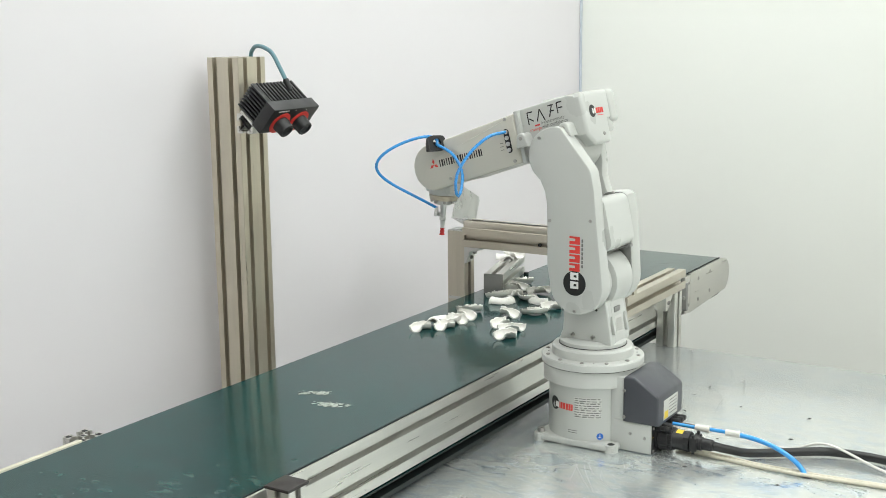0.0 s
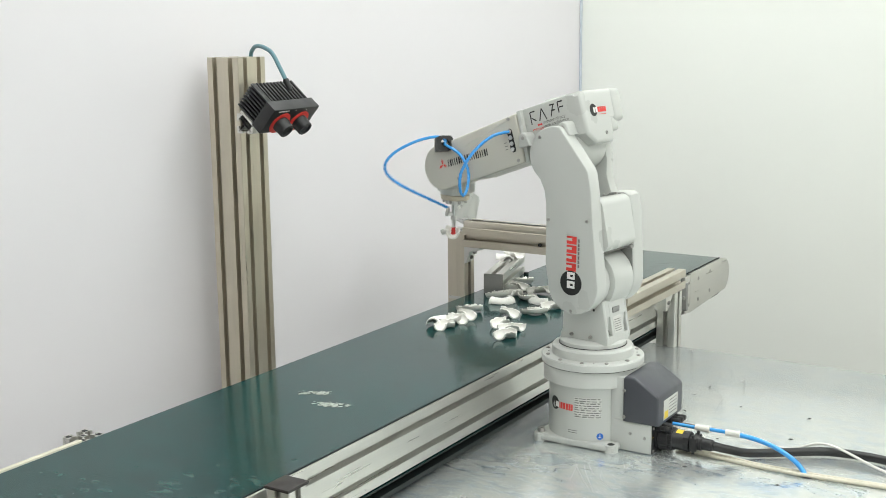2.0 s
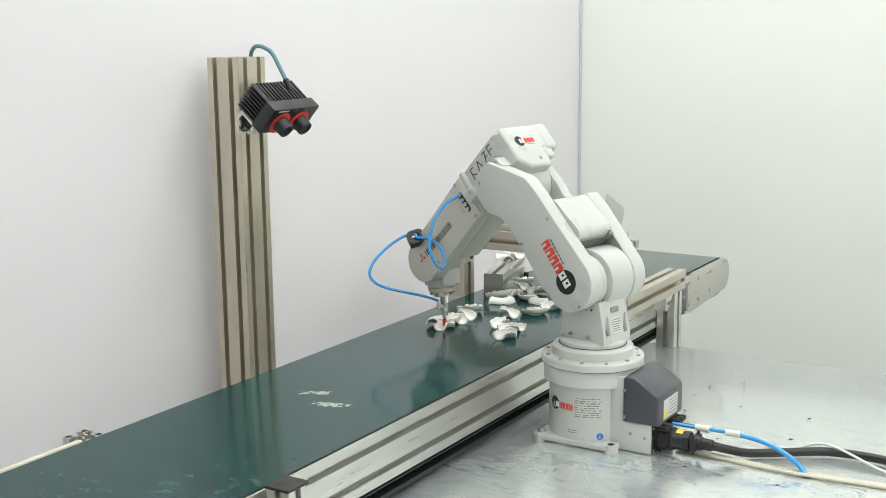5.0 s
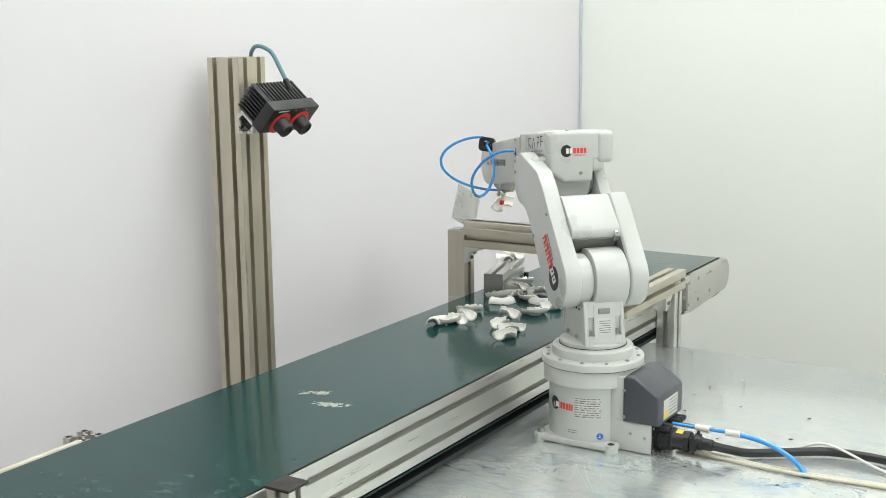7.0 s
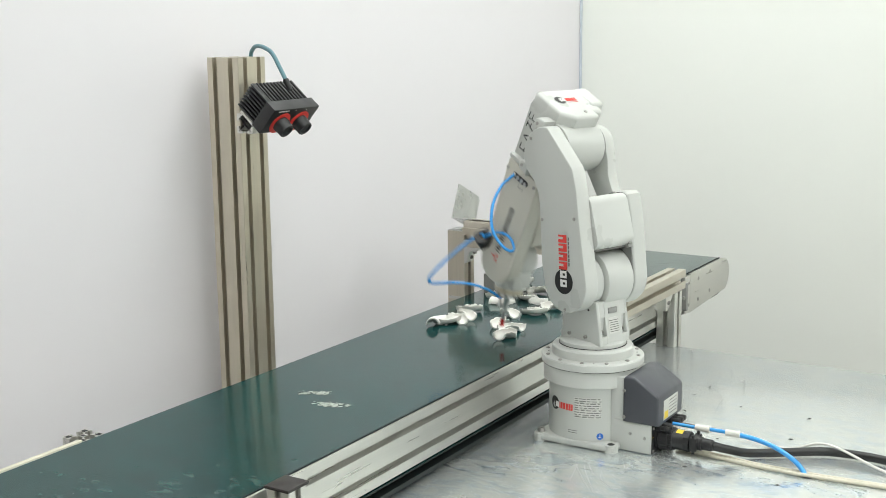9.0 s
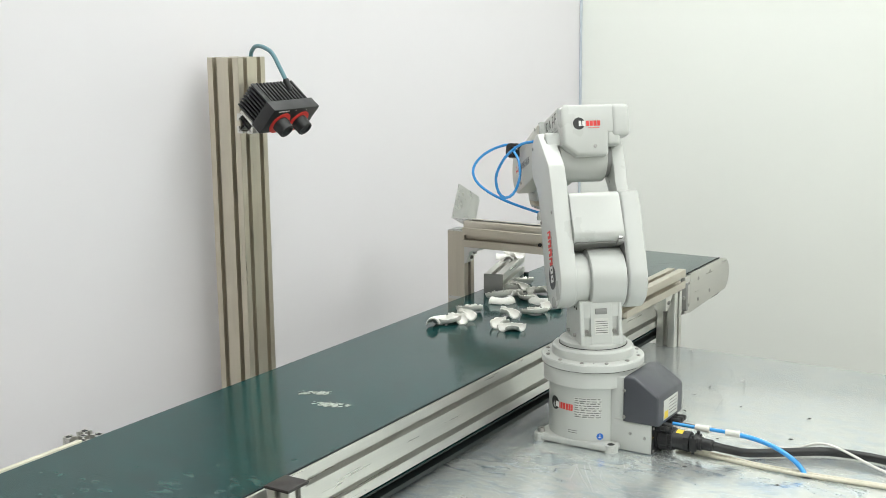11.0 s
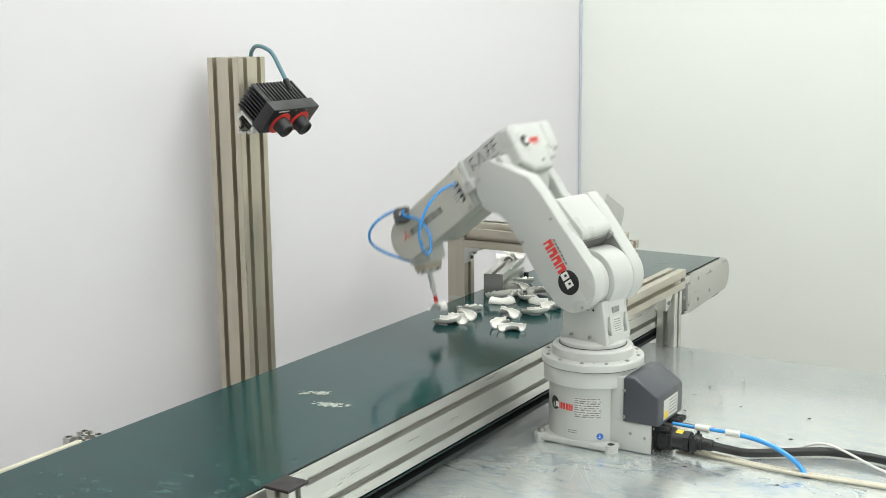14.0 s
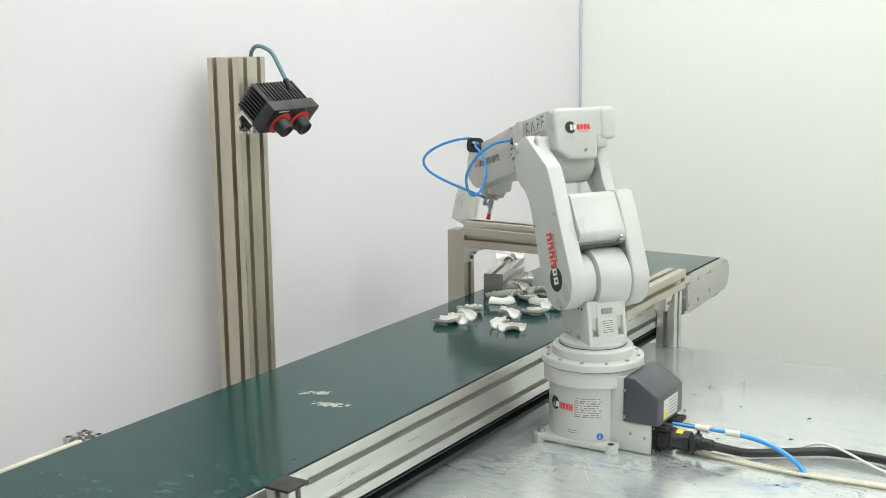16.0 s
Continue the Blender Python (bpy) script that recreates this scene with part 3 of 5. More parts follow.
# ---- cast shells on the belt ----
def shell_mesh(seed, bend, radius, r, straight, flip):
    """Half of a bent pipe: an open channel swept round a bend, with a ragged rim."""
    rnd = random.Random(seed)
    wall, nc, ns = 0.0026, 12, 22
    bm = bmesh.new()
    stations = []
    for i in range(ns + 1):
        s = i / ns * (bend * radius + 2 * straight) - straight
        if s < 0:
            c, d = Vector((s, radius, 0)), Vector((1, 0, 0))
        elif s > bend * radius:
            e = s - bend * radius
            d = Vector((math.cos(bend), -math.sin(bend), 0))
            c = Vector((radius * math.sin(bend), radius * math.cos(bend), 0)) + d * e
        else:
            a = s / radius
            c, d = Vector((radius * math.sin(a), radius * math.cos(a), 0)), Vector((math.cos(a), -math.sin(a), 0))
        stations.append((c, d))
    rings = []
    for i, (c, d) in enumerate(stations):
        out = Vector((0, 0, 1)).cross(d)
        flare = 1.0 + 0.10 * max(0.0, 1.0 - min(i, ns - i) / 2.5)
        ring = []
        for k, rr in ((0, r * flare), (1, r * flare - wall)):
            ang = [math.pi + math.pi * j / nc for j in range(nc + 1)]
            if k:
                ang = ang[::-1]
            for j, a in enumerate(ang):
                rim = 1 if j in (0, nc) else 0
                q = c + out * (rr * math.cos(a)) + Vector((0, 0, rr * math.sin(a)))
                q.z += rim * (0.0007 * rnd.uniform(-1, 1) + 0.0018 * (noise.noise(Vector((c.x * 90, c.y * 90 + 7 * j, seed * 3.7))) > 0.12))
                ring.append(bm.verts.new(q + Vector((0, 0, r))))
        rings.append(ring)
    m = len(rings[0])
    for a, b in zip(rings, rings[1:]):
        for k in range(m):
            bm.faces.new((a[k], a[(k + 1) % m], b[(k + 1) % m], b[k]))
    bm.faces.new(rings[0][::-1]), bm.faces.new(rings[-1])
    mid = Vector((radius * math.sin(bend / 2), radius * math.cos(bend / 2), 0))
    bmesh.ops.translate(bm, vec=-mid, verts=bm.verts)
    if flip:
        bm.transform(pose(0, 0, r, 180, 0, 0))
        bmesh.ops.translate(bm, vec=(0, 0, 0.0012), verts=bm.verts)
    bmesh.ops.recalc_face_normals(bm, faces=bm.faces)
    return bm


SHELL_LABELS = {0: "off-white cast half pipe bend lying open side up", 1: "off-white cast half pipe bend lying open side down"}


def shell(x, y, turn, flip, seed, z=ZB, tip=0, roll=0, bend=1.45):
    me = shell_mesh(seed, bend, 0.0225, 0.0124, 0.0085, flip)
    ob = part("pipe_half_shell", me, M_PLASTER, None, angle=50)
    tagged(ob, SHELL_LABELS[flip], "pipe shell", "cast shells on the conveyor")
    ob.matrix_basis = pose(x, y, z, tip, roll, turn)
    return ob


# a left-hand piece shows an open end and a leg to the side; turns in degrees
PICK = [shell(-0.408, 0.049, 118, 0, 1), shell(-0.372, 0.083, 120, 0, 2), shell(-0.227, 0.077, 105, 0, 3, tip=5, roll=-4, z=ZB + 0.002),
        shell(-0.400, 0.096, -140, 1, 4, z=ZB + 0.005, tip=3)]
for i, (x, y, a, fl, tip, roll) in enumerate((
        (-0.380, 0.112, 255, 0, 0, 8), (-0.371, 0.143, 28, 0, 4, 0), (-0.370, 0.178, 22, 0, 0, 6), (-0.393, 0.224, 240, 0, 7, 0), (-0.284, 0.153, 128, 0, 0, 0),
        (-0.243, 0.137, 76, 0, 0, 0), (-0.372, 0.331, -8, 1, 0, 0), (-0.404, 0.374, 255, 0, 6, 0), (-0.424, 0.441, 240, 0, 8, 0), (-0.410, 0.480, 40, 0, 0, 8),
        (-0.386, 0.406, 110, 0, 0, 6), (-0.428, 0.529, 250, 0, 6, 0), (-0.340, 0.384, 200, 0, 0, 4), (-0.304, 0.370, -55, 1, 0, 0), (-0.347, 0.462, 75, 0, -6, 0),
        (-0.301, 0.240, 25, 0, 0, 5), (-0.262, 0.274, 252, 0, 4, 0), (-0.256, 0.340, 100, 0, 5, 0))):
    shell(x, y, a, fl, 20 + i, tip=tip, roll=roll, z=ZB + 0.0016 * (abs(tip) + abs(roll)) / 5)
shell(-0.497, 0.575, 120, 1, 51, ZB + 0.0450)
shell(-0.490, 0.610, 40, 0, 52, ZB + 0.0457)

# ---- the robot arm ----
H2, L2, J5 = 0.2941, 0.2421, (0.268, 0.0, 0.014)
robot = thing("robot_arm", "white six-axis industrial robot arm bolted to the table", "robot arm")

base = part("base", join(box(-0.0795, 0.0795, -0.0805, 0.0805, 0.001, 0.0132, 0.004, 3),
                         turned([(0.0785, 0.012), (0.0785, 0.106), (0.080, 0.110), (0.0885, 0.113), (0.0885, 0.1425)], 72)), M_WHITE, robot, "white cast round base on a square foot")
for cx, cy in ((-1, -1), (1, -1), (-1, 1), (1, 1)):
    part("foot_lug", turned([(0.0125, 0.0), (0.0125, 0.0132), (0.0118, 0.0136)], 24, pose(cx * 0.069, cy * 0.069, 0.0)), M_WHITE, base)
    if (cx, cy) == (1, -1):
        part("counterbore", turned([(0.0065, 0.0130), (0.0065, 0.0137), (0.0060, 0.0137)], 20, pose(cx * 0.069, cy * 0.069, 0)), M_DARK, base, "empty bolt hole")
    else:
        screw(base, pose(cx * 0.069, cy * 0.069, 0.0135), 0.0065, 0.008, "foot_bolt")
ring = part("flange_ring", turned([(0.091, 0.1425), (0.093, 0.144), (0.093, 0.155), (0.0915, 0.157), (0.074, 0.158), (0.0735, 0.172), (0.071, 0.175), (0.062, 0.1765)], 72), M_WHITE, robot, "white stepped flange ring with screws")
for i in range(12):
    a = 2 * math.pi * i / 12 + 0.2
    screw(ring, pose(0.084 * math.cos(a), 0.084 * math.sin(a), 0.1574), 0.0036, 0.0022)
for i in range(8):
    a = 2 * math.pi * i / 8 + 0.45
    part("pin_hole", rod(0.0012, 0.0012, 0.0004, pose(0.080 * math.cos(a), 0.080 * math.sin(a), 0.1577), 8), M_DARK, ring)
part("seam", turned([(0.0885, 0.1424), (0.0918, 0.1424), (0.0918, 0.1432), (0.0885, 0.1432)], 64), M_DARK, ring)

# print on the base
def on_drum(name, width, height, angle, z, r, material, parent, label=""):
    """A thin curved film on a drum round the z axis, centred at an angle in degrees."""
    bm = bmesh.new()
    n = max(2, int(width / 0.004))
    cols = []
    for i in range(n + 1):
        a = radians(angle) + (i / n - 0.5) * width / r
        cols.append([bm.verts.new((r * math.cos(a), r * math.sin(a), z + dz)) for dz in (-height / 2, height / 2)])
    for p, q in zip(cols, cols[1:]):
        bm.faces.new((p[0], q[0], q[1], p[1]))
    return part(name, bm, material, parent, label)


VIEW = -65.5
def drum_at(off):
    return VIEW + math.degrees(math.asin(max(-1, min(1, off / 0.0785))))


def drum_disc(off, z, radius, r, material, label):
    bm = bmesh.new()
    a0 = radians(drum_at(off))
    vs = []
    for i in range(28):
        t = 2 * math.pi * i / 28
        a = a0 + radius * math.cos(t) / r
        vs.append(bm.verts.new((r * math.cos(a), r * math.sin(a), z + radius * math.sin(t))))
    bm.faces.new(vs)
    return part("sticker_disc", bm, material, base, label)


drum_disc(-0.066, 0.073, 0.0125, 0.0788, M_INK, "round black sticker")
on_drum("sticker", 0.030, 0.012, drum_at(-0.047), 0.072, 0.0788, M_REDPRINT, base, "red block letters drawn as a plain shape")
for i in range(5):
    on_drum("sticker_gap", 0.0012, 0.012, drum_at(-0.0565 + i * 0.0048), 0.072, 0.0790, M_WHITE, base)
on_drum("sticker", 0.010, 0.010, drum_at(-0.0615), 0.072, 0.0791, M_WPRINT, base)
plate_l = on_drum("rating_plate", 0.050, 0.038, drum_at(-0.008), 0.074, 0.0787, M_LABEL, base, "pale rating plate with rows of grey print")
rnd = random.Random(8)
for i in range(9):
    z = 0.091 - i * 0.0042
    x = -0.031
    while x < 0.013:
        w = rnd.uniform(0.004, 0.012)
        on_drum("print_bar", min(w, 0.015 - x), 0.0016, drum_at(x + w / 2), z, 0.0789, M_GREYINK, base)
        x += w + 0.0022
for z in (0.0845, 0.0782, 0.0719, 0.0656, 0.0593):
    on_drum("print_line", 0.047, 0.0004, drum_at(-0.008), z, 0.0790, M_GREYINK, base)
for x in (-0.0315, 0.0155):
    on_drum("print_line", 0.0005, 0.0252, drum_at(x), 0.0719, 0.0790, M_GREYINK, base)
drum_disc(0.0145, 0.0225, 0.0062, 0.0789, M_BLUEDOT, "round blue sticker with white arrow")
on_drum("arrow_mark", 0.0012, 0.007, drum_at(0.0145), 0.0230, 0.0791, M_WPRINT, base)
on_drum("arrow_mark", 0.005, 0.0012, drum_at(0.0145), 0.0205, 0.0791, M_WPRINT, base)
on_drum("arrow_outline", 0.018, 0.0012, drum_at(-0.034), 0.0305, 0.0788, M_GREYINK, base)
on_drum("arrow_outline", 0.018, 0.0012, drum_at(-0.034), 0.0265, 0.0788, M_GREYINK, base)

def on_arc(x0, x1, r, a0, a1):
    """A thin film round the connector's axis between two angles in degrees."""
    bm = bmesh.new()
    rows = [[bm.verts.new((x, -0.02 - r * math.cos(radians(a)), 0.0265 + r * math.sin(radians(a)))) for x in (x0, x1)] for a in range(a0, a1 + 1, 7)]
    for p, q in zip(rows, rows[1:]):
        bm.faces.new((p[0], p[1], q[1], q[0]))
    return bm


# rear connector box
rear = part("rear_box", join(box(0.060, 0.137, -0.052, 0.052, 0.001, 0.058, 0.0015), box(0.060, 0.084, -0.052, 0.052, 0.056, 0.134, 0.0015)), M_WHITE, robot, "white rear connector housing")
for x, z in ((0.098, 0.034), (0.125, 0.029)):
    screw(rear, pose(x, -0.052, z, 90, 0, 0), 0.003, 0.0015)
hood = part("hood", prism([(0.0845, 0.055), (0.0845, 0.133), (0.088, 0.137), (0.106, 0.137), (0.148, 0.110), (0.1505, 0.105), (0.1505, 0.055)], -0.056, 0.062, 0.004, 3), M_HOOD, rear, "dark grey bevelled plastic hood")
part("hood_label", box(0.1506, 0.1510, -0.030, 0.036, 0.060, 0.096), M_LABEL, rear, "pale label with fine print")
part("hood_label", box(0.1512, 0.1515, -0.027, -0.010, 0.062, 0.075), M_YELLOW, rear, "yellow warning label")
for i in range(5):
    part("print_bar", box(0.1512, 0.1515, -0.005, 0.030, 0.066 + i * 0.006, 0.0672 + i * 0.006), M_GREYINK, rear)
for z in (0.064, 0.112):
    screw(rear, pose(0.087, -0.0555, z, 90, 0, 0), 0.0032, 0.002)
part("connector_plate", box(0.1372, 0.1385, -0.050, 0.050, 0.002, 0.053, 0.0005), M_BLACK, rear, "black connector panel")
for y, z in ((-0.046, 0.006), (-0.046, 0.048), (-0.005, 0.006)):
    screw(rear, pose(0.1386, y, z) @ ALONG_X, 0.0028, 0.002)
part("warning_mark", prism([(0.1387, 0.032), (0.1387, 0.0325), (0.1389, 0.0325), (0.1389, 0.032)], -0.050, -0.044), M_YELLOW, rear)
for y in (-0.034, -0.021, 0.018, 0.031, 0.043):
    part("port_cap", turned([(0.0056, 0), (0.0056, 0.010), (0.0044, 0.011), (0.0044, 0.017), (0.0052, 0.018), (0.0052, 0.025), (0.004, 0.026)], 14, pose(0.1387, y, 0.0462) @ ALONG_X), M_BLACK, rear, "small black capped port")
def gear(x0, x1, r, n, depth):
    """A knurled ring round the connector's axis."""
    o = [((r - depth * (k % 2)) * math.cos(math.pi * k / n), (r - depth * (k % 2)) * math.sin(math.pi * k / n)) for k in range(2 * n)]
    bm = prism(o, -x1, -x0, 0.0004, 1)
    bm.transform(pose(0, -0.02, 0.0265, 0, 0, 90))
    return bm


plug = part("cable_plug", turned([(0.0235, 0.0), (0.0235, 0.004), (0.020, 0.005), (0.020, 0.020), (0.0175, 0.024), (0.0175, 0.050), (0.0165, 0.052), (0.0165, 0.060), (0.012, 0.061), (0.012, 0.080), (0.0105, 0.081), (0.0100, 0.098), (0.0085, 0.1)], 28, pose(0.1388, -0.02, 0.0265) @ ALONG_X), M_BLACK, rear, "large round black cable connector")
part("knurled_ring", gear(0.1445, 0.1605, 0.0222, 22, 0.0012), M_BLACK, plug, "knurled black coupling ring")
part("knurled_ring", gear(0.1630, 0.1690, 0.0205, 30, 0.0008), M_BLACK, plug)
part("knurled_ring", gear(0.1880, 0.1985, 0.0182, 10, 0.0011), M_BLACK, plug)
part("plug_label", on_arc(0.1735, 0.1860, 0.0179, 58, 128), M_YELLOW, plug, "yellow label on the connector")
for dy, dz in ((-0.0135, 0.0), (0.0135, 0.0)):
    part("clamp_saddle", box(0.2010, 0.2130, -0.02 + dy - 0.0045, -0.02 + dy + 0.0045, 0.0150, 0.0390, 0.0015), M_BLACK, plug)
    part("clamp_screw", rod(0.0026, 0.0026, 0.034, pose(0.2070, -0.02 + dy, 0.0100), 12, 0.0005), M_BLACK, plug)
part("clamp_saddle", box(0.2020, 0.2120, -0.035, -0.005, 0.0345, 0.0385, 0.001), M_BLACK, plug)

# cables on the table
def lying(name, pts, r, material, label, n=60):
    return tagged(part(name, tube(pts, r, n), material), label, "cable")


lying("power_cable", [(0.232, -0.02, 0.0265), (0.258, -0.002, 0.018), (0.290, 0.022, 0.0095), (0.350, 0.062, 0.0095), (0.400, 0.094, 0.0095), (0.455, 0.104, 0.0095), (0.52, 0.098, 0.0095), (0.64, 0.06, 0.0095), (0.85, -0.02, 0.0095)], 0.0078, M_CABLE,
      "thick black power cable lying on the table")
blue_hose = thing("air_supply_hose", "translucent blue air hose curving into a table hole", "hose")
part("hose", tube([(0.155, 0.004, 0.046), (0.178, 0.006, 0.045), (0.20, 0.008, 0.044)], 0.0032, 20), M_BLUE, blue_hose)
part("hose", tube([(0.215, 0.010, 0.044), (0.235, 0.011, 0.044), (0.255, 0.012, 0.0435), (0.28, 0.012, 0.042)], 0.0034, 20), M_BLUE, blue_hose)
part("hose", tube([(0.272, 0.012, 0.0425), (0.30, 0.010, 0.041), (0.335, 0.003, 0.036), (0.37, -0.006, 0.024), (0.39, -0.012, 0.010), (0.40, -0.016, -0.006)], 0.0042, 40), M_BLUE, blue_hose, "thicker blue hose end")
for x0, x1, z, y in ((0.196, 0.222, 0.0442, 0.009), (0.250, 0.276, 0.0432, 0.012)):
    part("push_fitting", turned([(0.0060, 0), (0.0058, 0.002), (0.0058, x1 - x0 - 0.006), (0.0068, x1 - x0 - 0.005), (0.0068, x1 - x0)], 18, pose(x0, y, z) @ ALONG_X), M_WHITEP, blue_hose, "white push-in hose fitting")
lying("signal_cable", [(0.156, 0.014, 0.0445), (0.175, 0.016, 0.044), (0.20, 0.025, 0.040), (0.225, 0.04, 0.034)], 0.0022, M_CABLE, "thin black signal cable", 24)
lying("grey_cable", [(0.225, 0.04, 0.034), (0.26, 0.085, 0.014), (0.30, 0.096, 0.003), (0.345, 0.098, 0.004), (0.388, 0.100, 0.020), (0.430, 0.085, 0.0215), (0.510, 0.052, 0.008), (0.62, 0.02, 0.003), (0.8, -0.02, 0.003)], 0.0022, M_WHITEP, "thin pale grey cable crossing the power cable")
lying("cream_cable", [(0.165, -0.002, 0.004), (0.20, -0.006, 0.004), (0.255, -0.012, 0.004), (0.314, -0.018, 0.004), (0.370, -0.020, 0.004), (0.418, -0.018, 0.004), (0.523, -0.008, 0.004), (0.7, 0.0, 0.004)], 0.0033, M_CREAM, "cream cable lying on the table")
lying("pale_cable", [(0.165, 0.012, 0.0035), (0.21, 0.006, 0.0035), (0.27, -0.002, 0.0035), (0.33, -0.008, 0.0035), (0.43, -0.006, 0.0035), (0.523, 0.002, 0.0035), (0.7, 0.012, 0.0035)], 0.0027, M_CREAM, "pale cream cable beside another")

# turret: x forward, y towards the covered side
def neck_outline():
    return [(-0.055, 0.184), (0.045, 0.184), (0.046, 0.194), (0.041, 0.204), (0.039, 0.262), (-0.043, 0.262), (-0.047, 0.240), (-0.054, 0.202)]


turret = part("turret", join(turned([(0.0605, 0.177), (0.0605, 0.1835), (0.058, 0.186), (0.052, 0.188)], 64),
                             prism([(max(x, -0.046 + (0.262 - z) * 0.03), z) for x, z in neck_outline()], -0.038, 0.038, 0.004, 3),
                             rod(0.0560, 0.0560, 0.064, pose(0, 0.018, H2, 90, 0, 0), 48, 0.003), rod(0.043, 0.043, 0.01, pose(0, 0.024, H2, 90, 0, 0), 32)), M_WHITE, robot, "white shoulder turret")
for y0, y1, bev in ((0.031, 0.039, 0.0025), (-0.039, -0.031, 0.0025), (-0.020, 0.020, 0.001)):
    part("neck_rib", prism(neck_outline(), y0, y1, bev, 3), M_WHITE, turret)
part("neck_sill", prism([(-0.0545, 0.1845), (0.0, 0.1845), (0.0, 0.200), (-0.0538, 0.200)], -0.0385, 0.0385, 0.001), M_WHITE, turret)
part("neck_head", prism([(-0.0475, 0.234), (0.0, 0.234), (0.0, 0.262), (-0.0425, 0.2615)], -0.0385, 0.0385, 0.002), M_WHITE, turret)
part("turret_seam", turned([(0.0620, 0.1766), (0.0620, 0.1775)], 64), M_DARK, turret, "dark turning gap")
for y in (-0.0255, 0.0255):
    screw(turret, pose(-0.0445, y, 0.207, 0, -90, 0), 0.0040, 0.004)
part("plate_label", box(-0.0006, 0.0, -0.013, 0.013, -0.0145, 0.0145, m=pose(-0.0512, 0, 0.2175, 0, 10.4, 0)), M_LABEL, turret, "pale printed label")
for i in range(6):
    part("print_bar", box(-0.0009, -0.0007, -0.011, 0.011, -0.0115 + i * 0.004, -0.0103 + i * 0.004, m=pose(-0.0512, 0, 0.2175, 0, 10.4, 0)), M_GREYINK, turret)
part("window", box(-0.0485, -0.042, -0.011, 0.011, 0.239, 0.249, 0.001), M_GREYCAP, turret)
for x in (-0.02, 0.02):
    screw(turret, pose(x, 0.0390, 0.196, -90, 0, 0), 0.0036, 0.004)
for x in (-0.014, -0.026):
    part("pin_hole", rod(0.0022, 0.0022, 0.0008, pose(x, 0.0389, 0.246, -90, 0, 0), 10), M_DARK, turret)

# upper arm: x forward, y towards the cover, z along the link
COVER = arc(-0.004, 0.0, 0.0520, 188, 374, 24) + [(0.0445, 0.045), (0.0300, 0.105), (0.0205, 0.150), (0.0190, 0.172), (0.0235, 0.193)] + arc(-0.0140, 0.2285, 0.0515, -22, 116, 18) \
    + [(-0.0755, 0.196), (-0.0775, 0.188), (-0.0762, 0.155), (-0.0670, 0.090)]


def inset(outline, d):
    cx, cz = -0.015, 0.115
    return [(x + (cx - x) * d / 0.06, z + (cz - z) * d / 0.16) for x, z in outline]


upper = part("upper_arm", join(prism(inset(COVER, 0.0100), 0.0445, 0.0578, 0.001), rod(0.0475, 0.0475, 0.024, pose(0, 0.0465, 0, 90, 0, 0), 40)), M_WHITE, robot, "white upper arm link")
cover = part("arm_cover", prism(COVER, 0.0462, 0.0768, 0.0022, 3), M_WHITE, upper, "smooth off-white side cover")
for x, z in ((0.0084, -0.0447), (0.0205, 0.1207), (-0.0583, 0.1071), (0.0080, 0.266)):
    screw(cover, pose(x, 0.0766, z, -90, 0, 0), 0.0032, 0.0018)
motor = part("arm_motor", prism(arc(-0.060, 0.127, 0.015, 90, 180, 6) + arc(-0.057, 0.064, 0.016, 180, 270, 6) + [(0.0, 0.048), (0.0, 0.142)], -0.0467, 0.0458, 0.0008), M_WHITE, upper, "white rounded motor housing")
part("cable_tab", box(-0.067, -0.052, -0.0455, -0.034, 0.0425, 0.0485, 0.001), M_GREYCAP, upper, "small dark metal tab")
part("cable_tab", box(-0.069, -0.060, -0.043, -0.036, 0.0490, 0.0545, 0.001), M_STEEL, upper)
FAR = arc(0.0, 0.0, 0.0545, 185, 400, 26) + [(0.014, 0.085), (-0.016, 0.126)] + arc(-0.040, 0.127, 0.020, 20, 110, 5) + [(-0.066, 0.143), (-0.0745, 0.136), (-0.0735, 0.105), (-0.064, 0.05)]
far = part("far_link", prism(FAR, -0.0850, -0.0490, 0.005, 3), M_WHITE, upper, "white far side link cover")
part("link_gap", prism(inset(FAR, 0.0020), -0.0488, -0.0468), M_GREYCAP, upper, "dark gap line")
part("link_bracket", prism([(-0.036, 0.118), (0.004, 0.118)] + arc(0.0, 0.2421, 0.036, -20, 195, 16) + [(-0.0335, 0.205), (-0.027, 0.180), (-0.029, 0.155)], -0.0835, -0.060, 0.003), M_WHITE, upper, "white bracket up to the elbow")
for x in (-0.050, -0.024):
    screw(upper, pose(x, -0.044, 0.1425), 0.003, 0.004)
# solid dark strip stands in for the shade between motor and shoulder drum
part("motor_slot", box(-0.058, -0.020, -0.044, 0.042, 0.0450, 0.0482), M_GREYINK, upper, "dark strip painting the shade in the narrow slot under the motor housing")
for i in range(3):
    part("pin_hole", rod(0.0013, 0.0013, 0.0008, pose(-0.048 - 0.002 * i, 0.052 - 0.004 * (i > 1), 0.030 + 0.006 * i, 0, -90, 0), 8), M_DARK, upper)


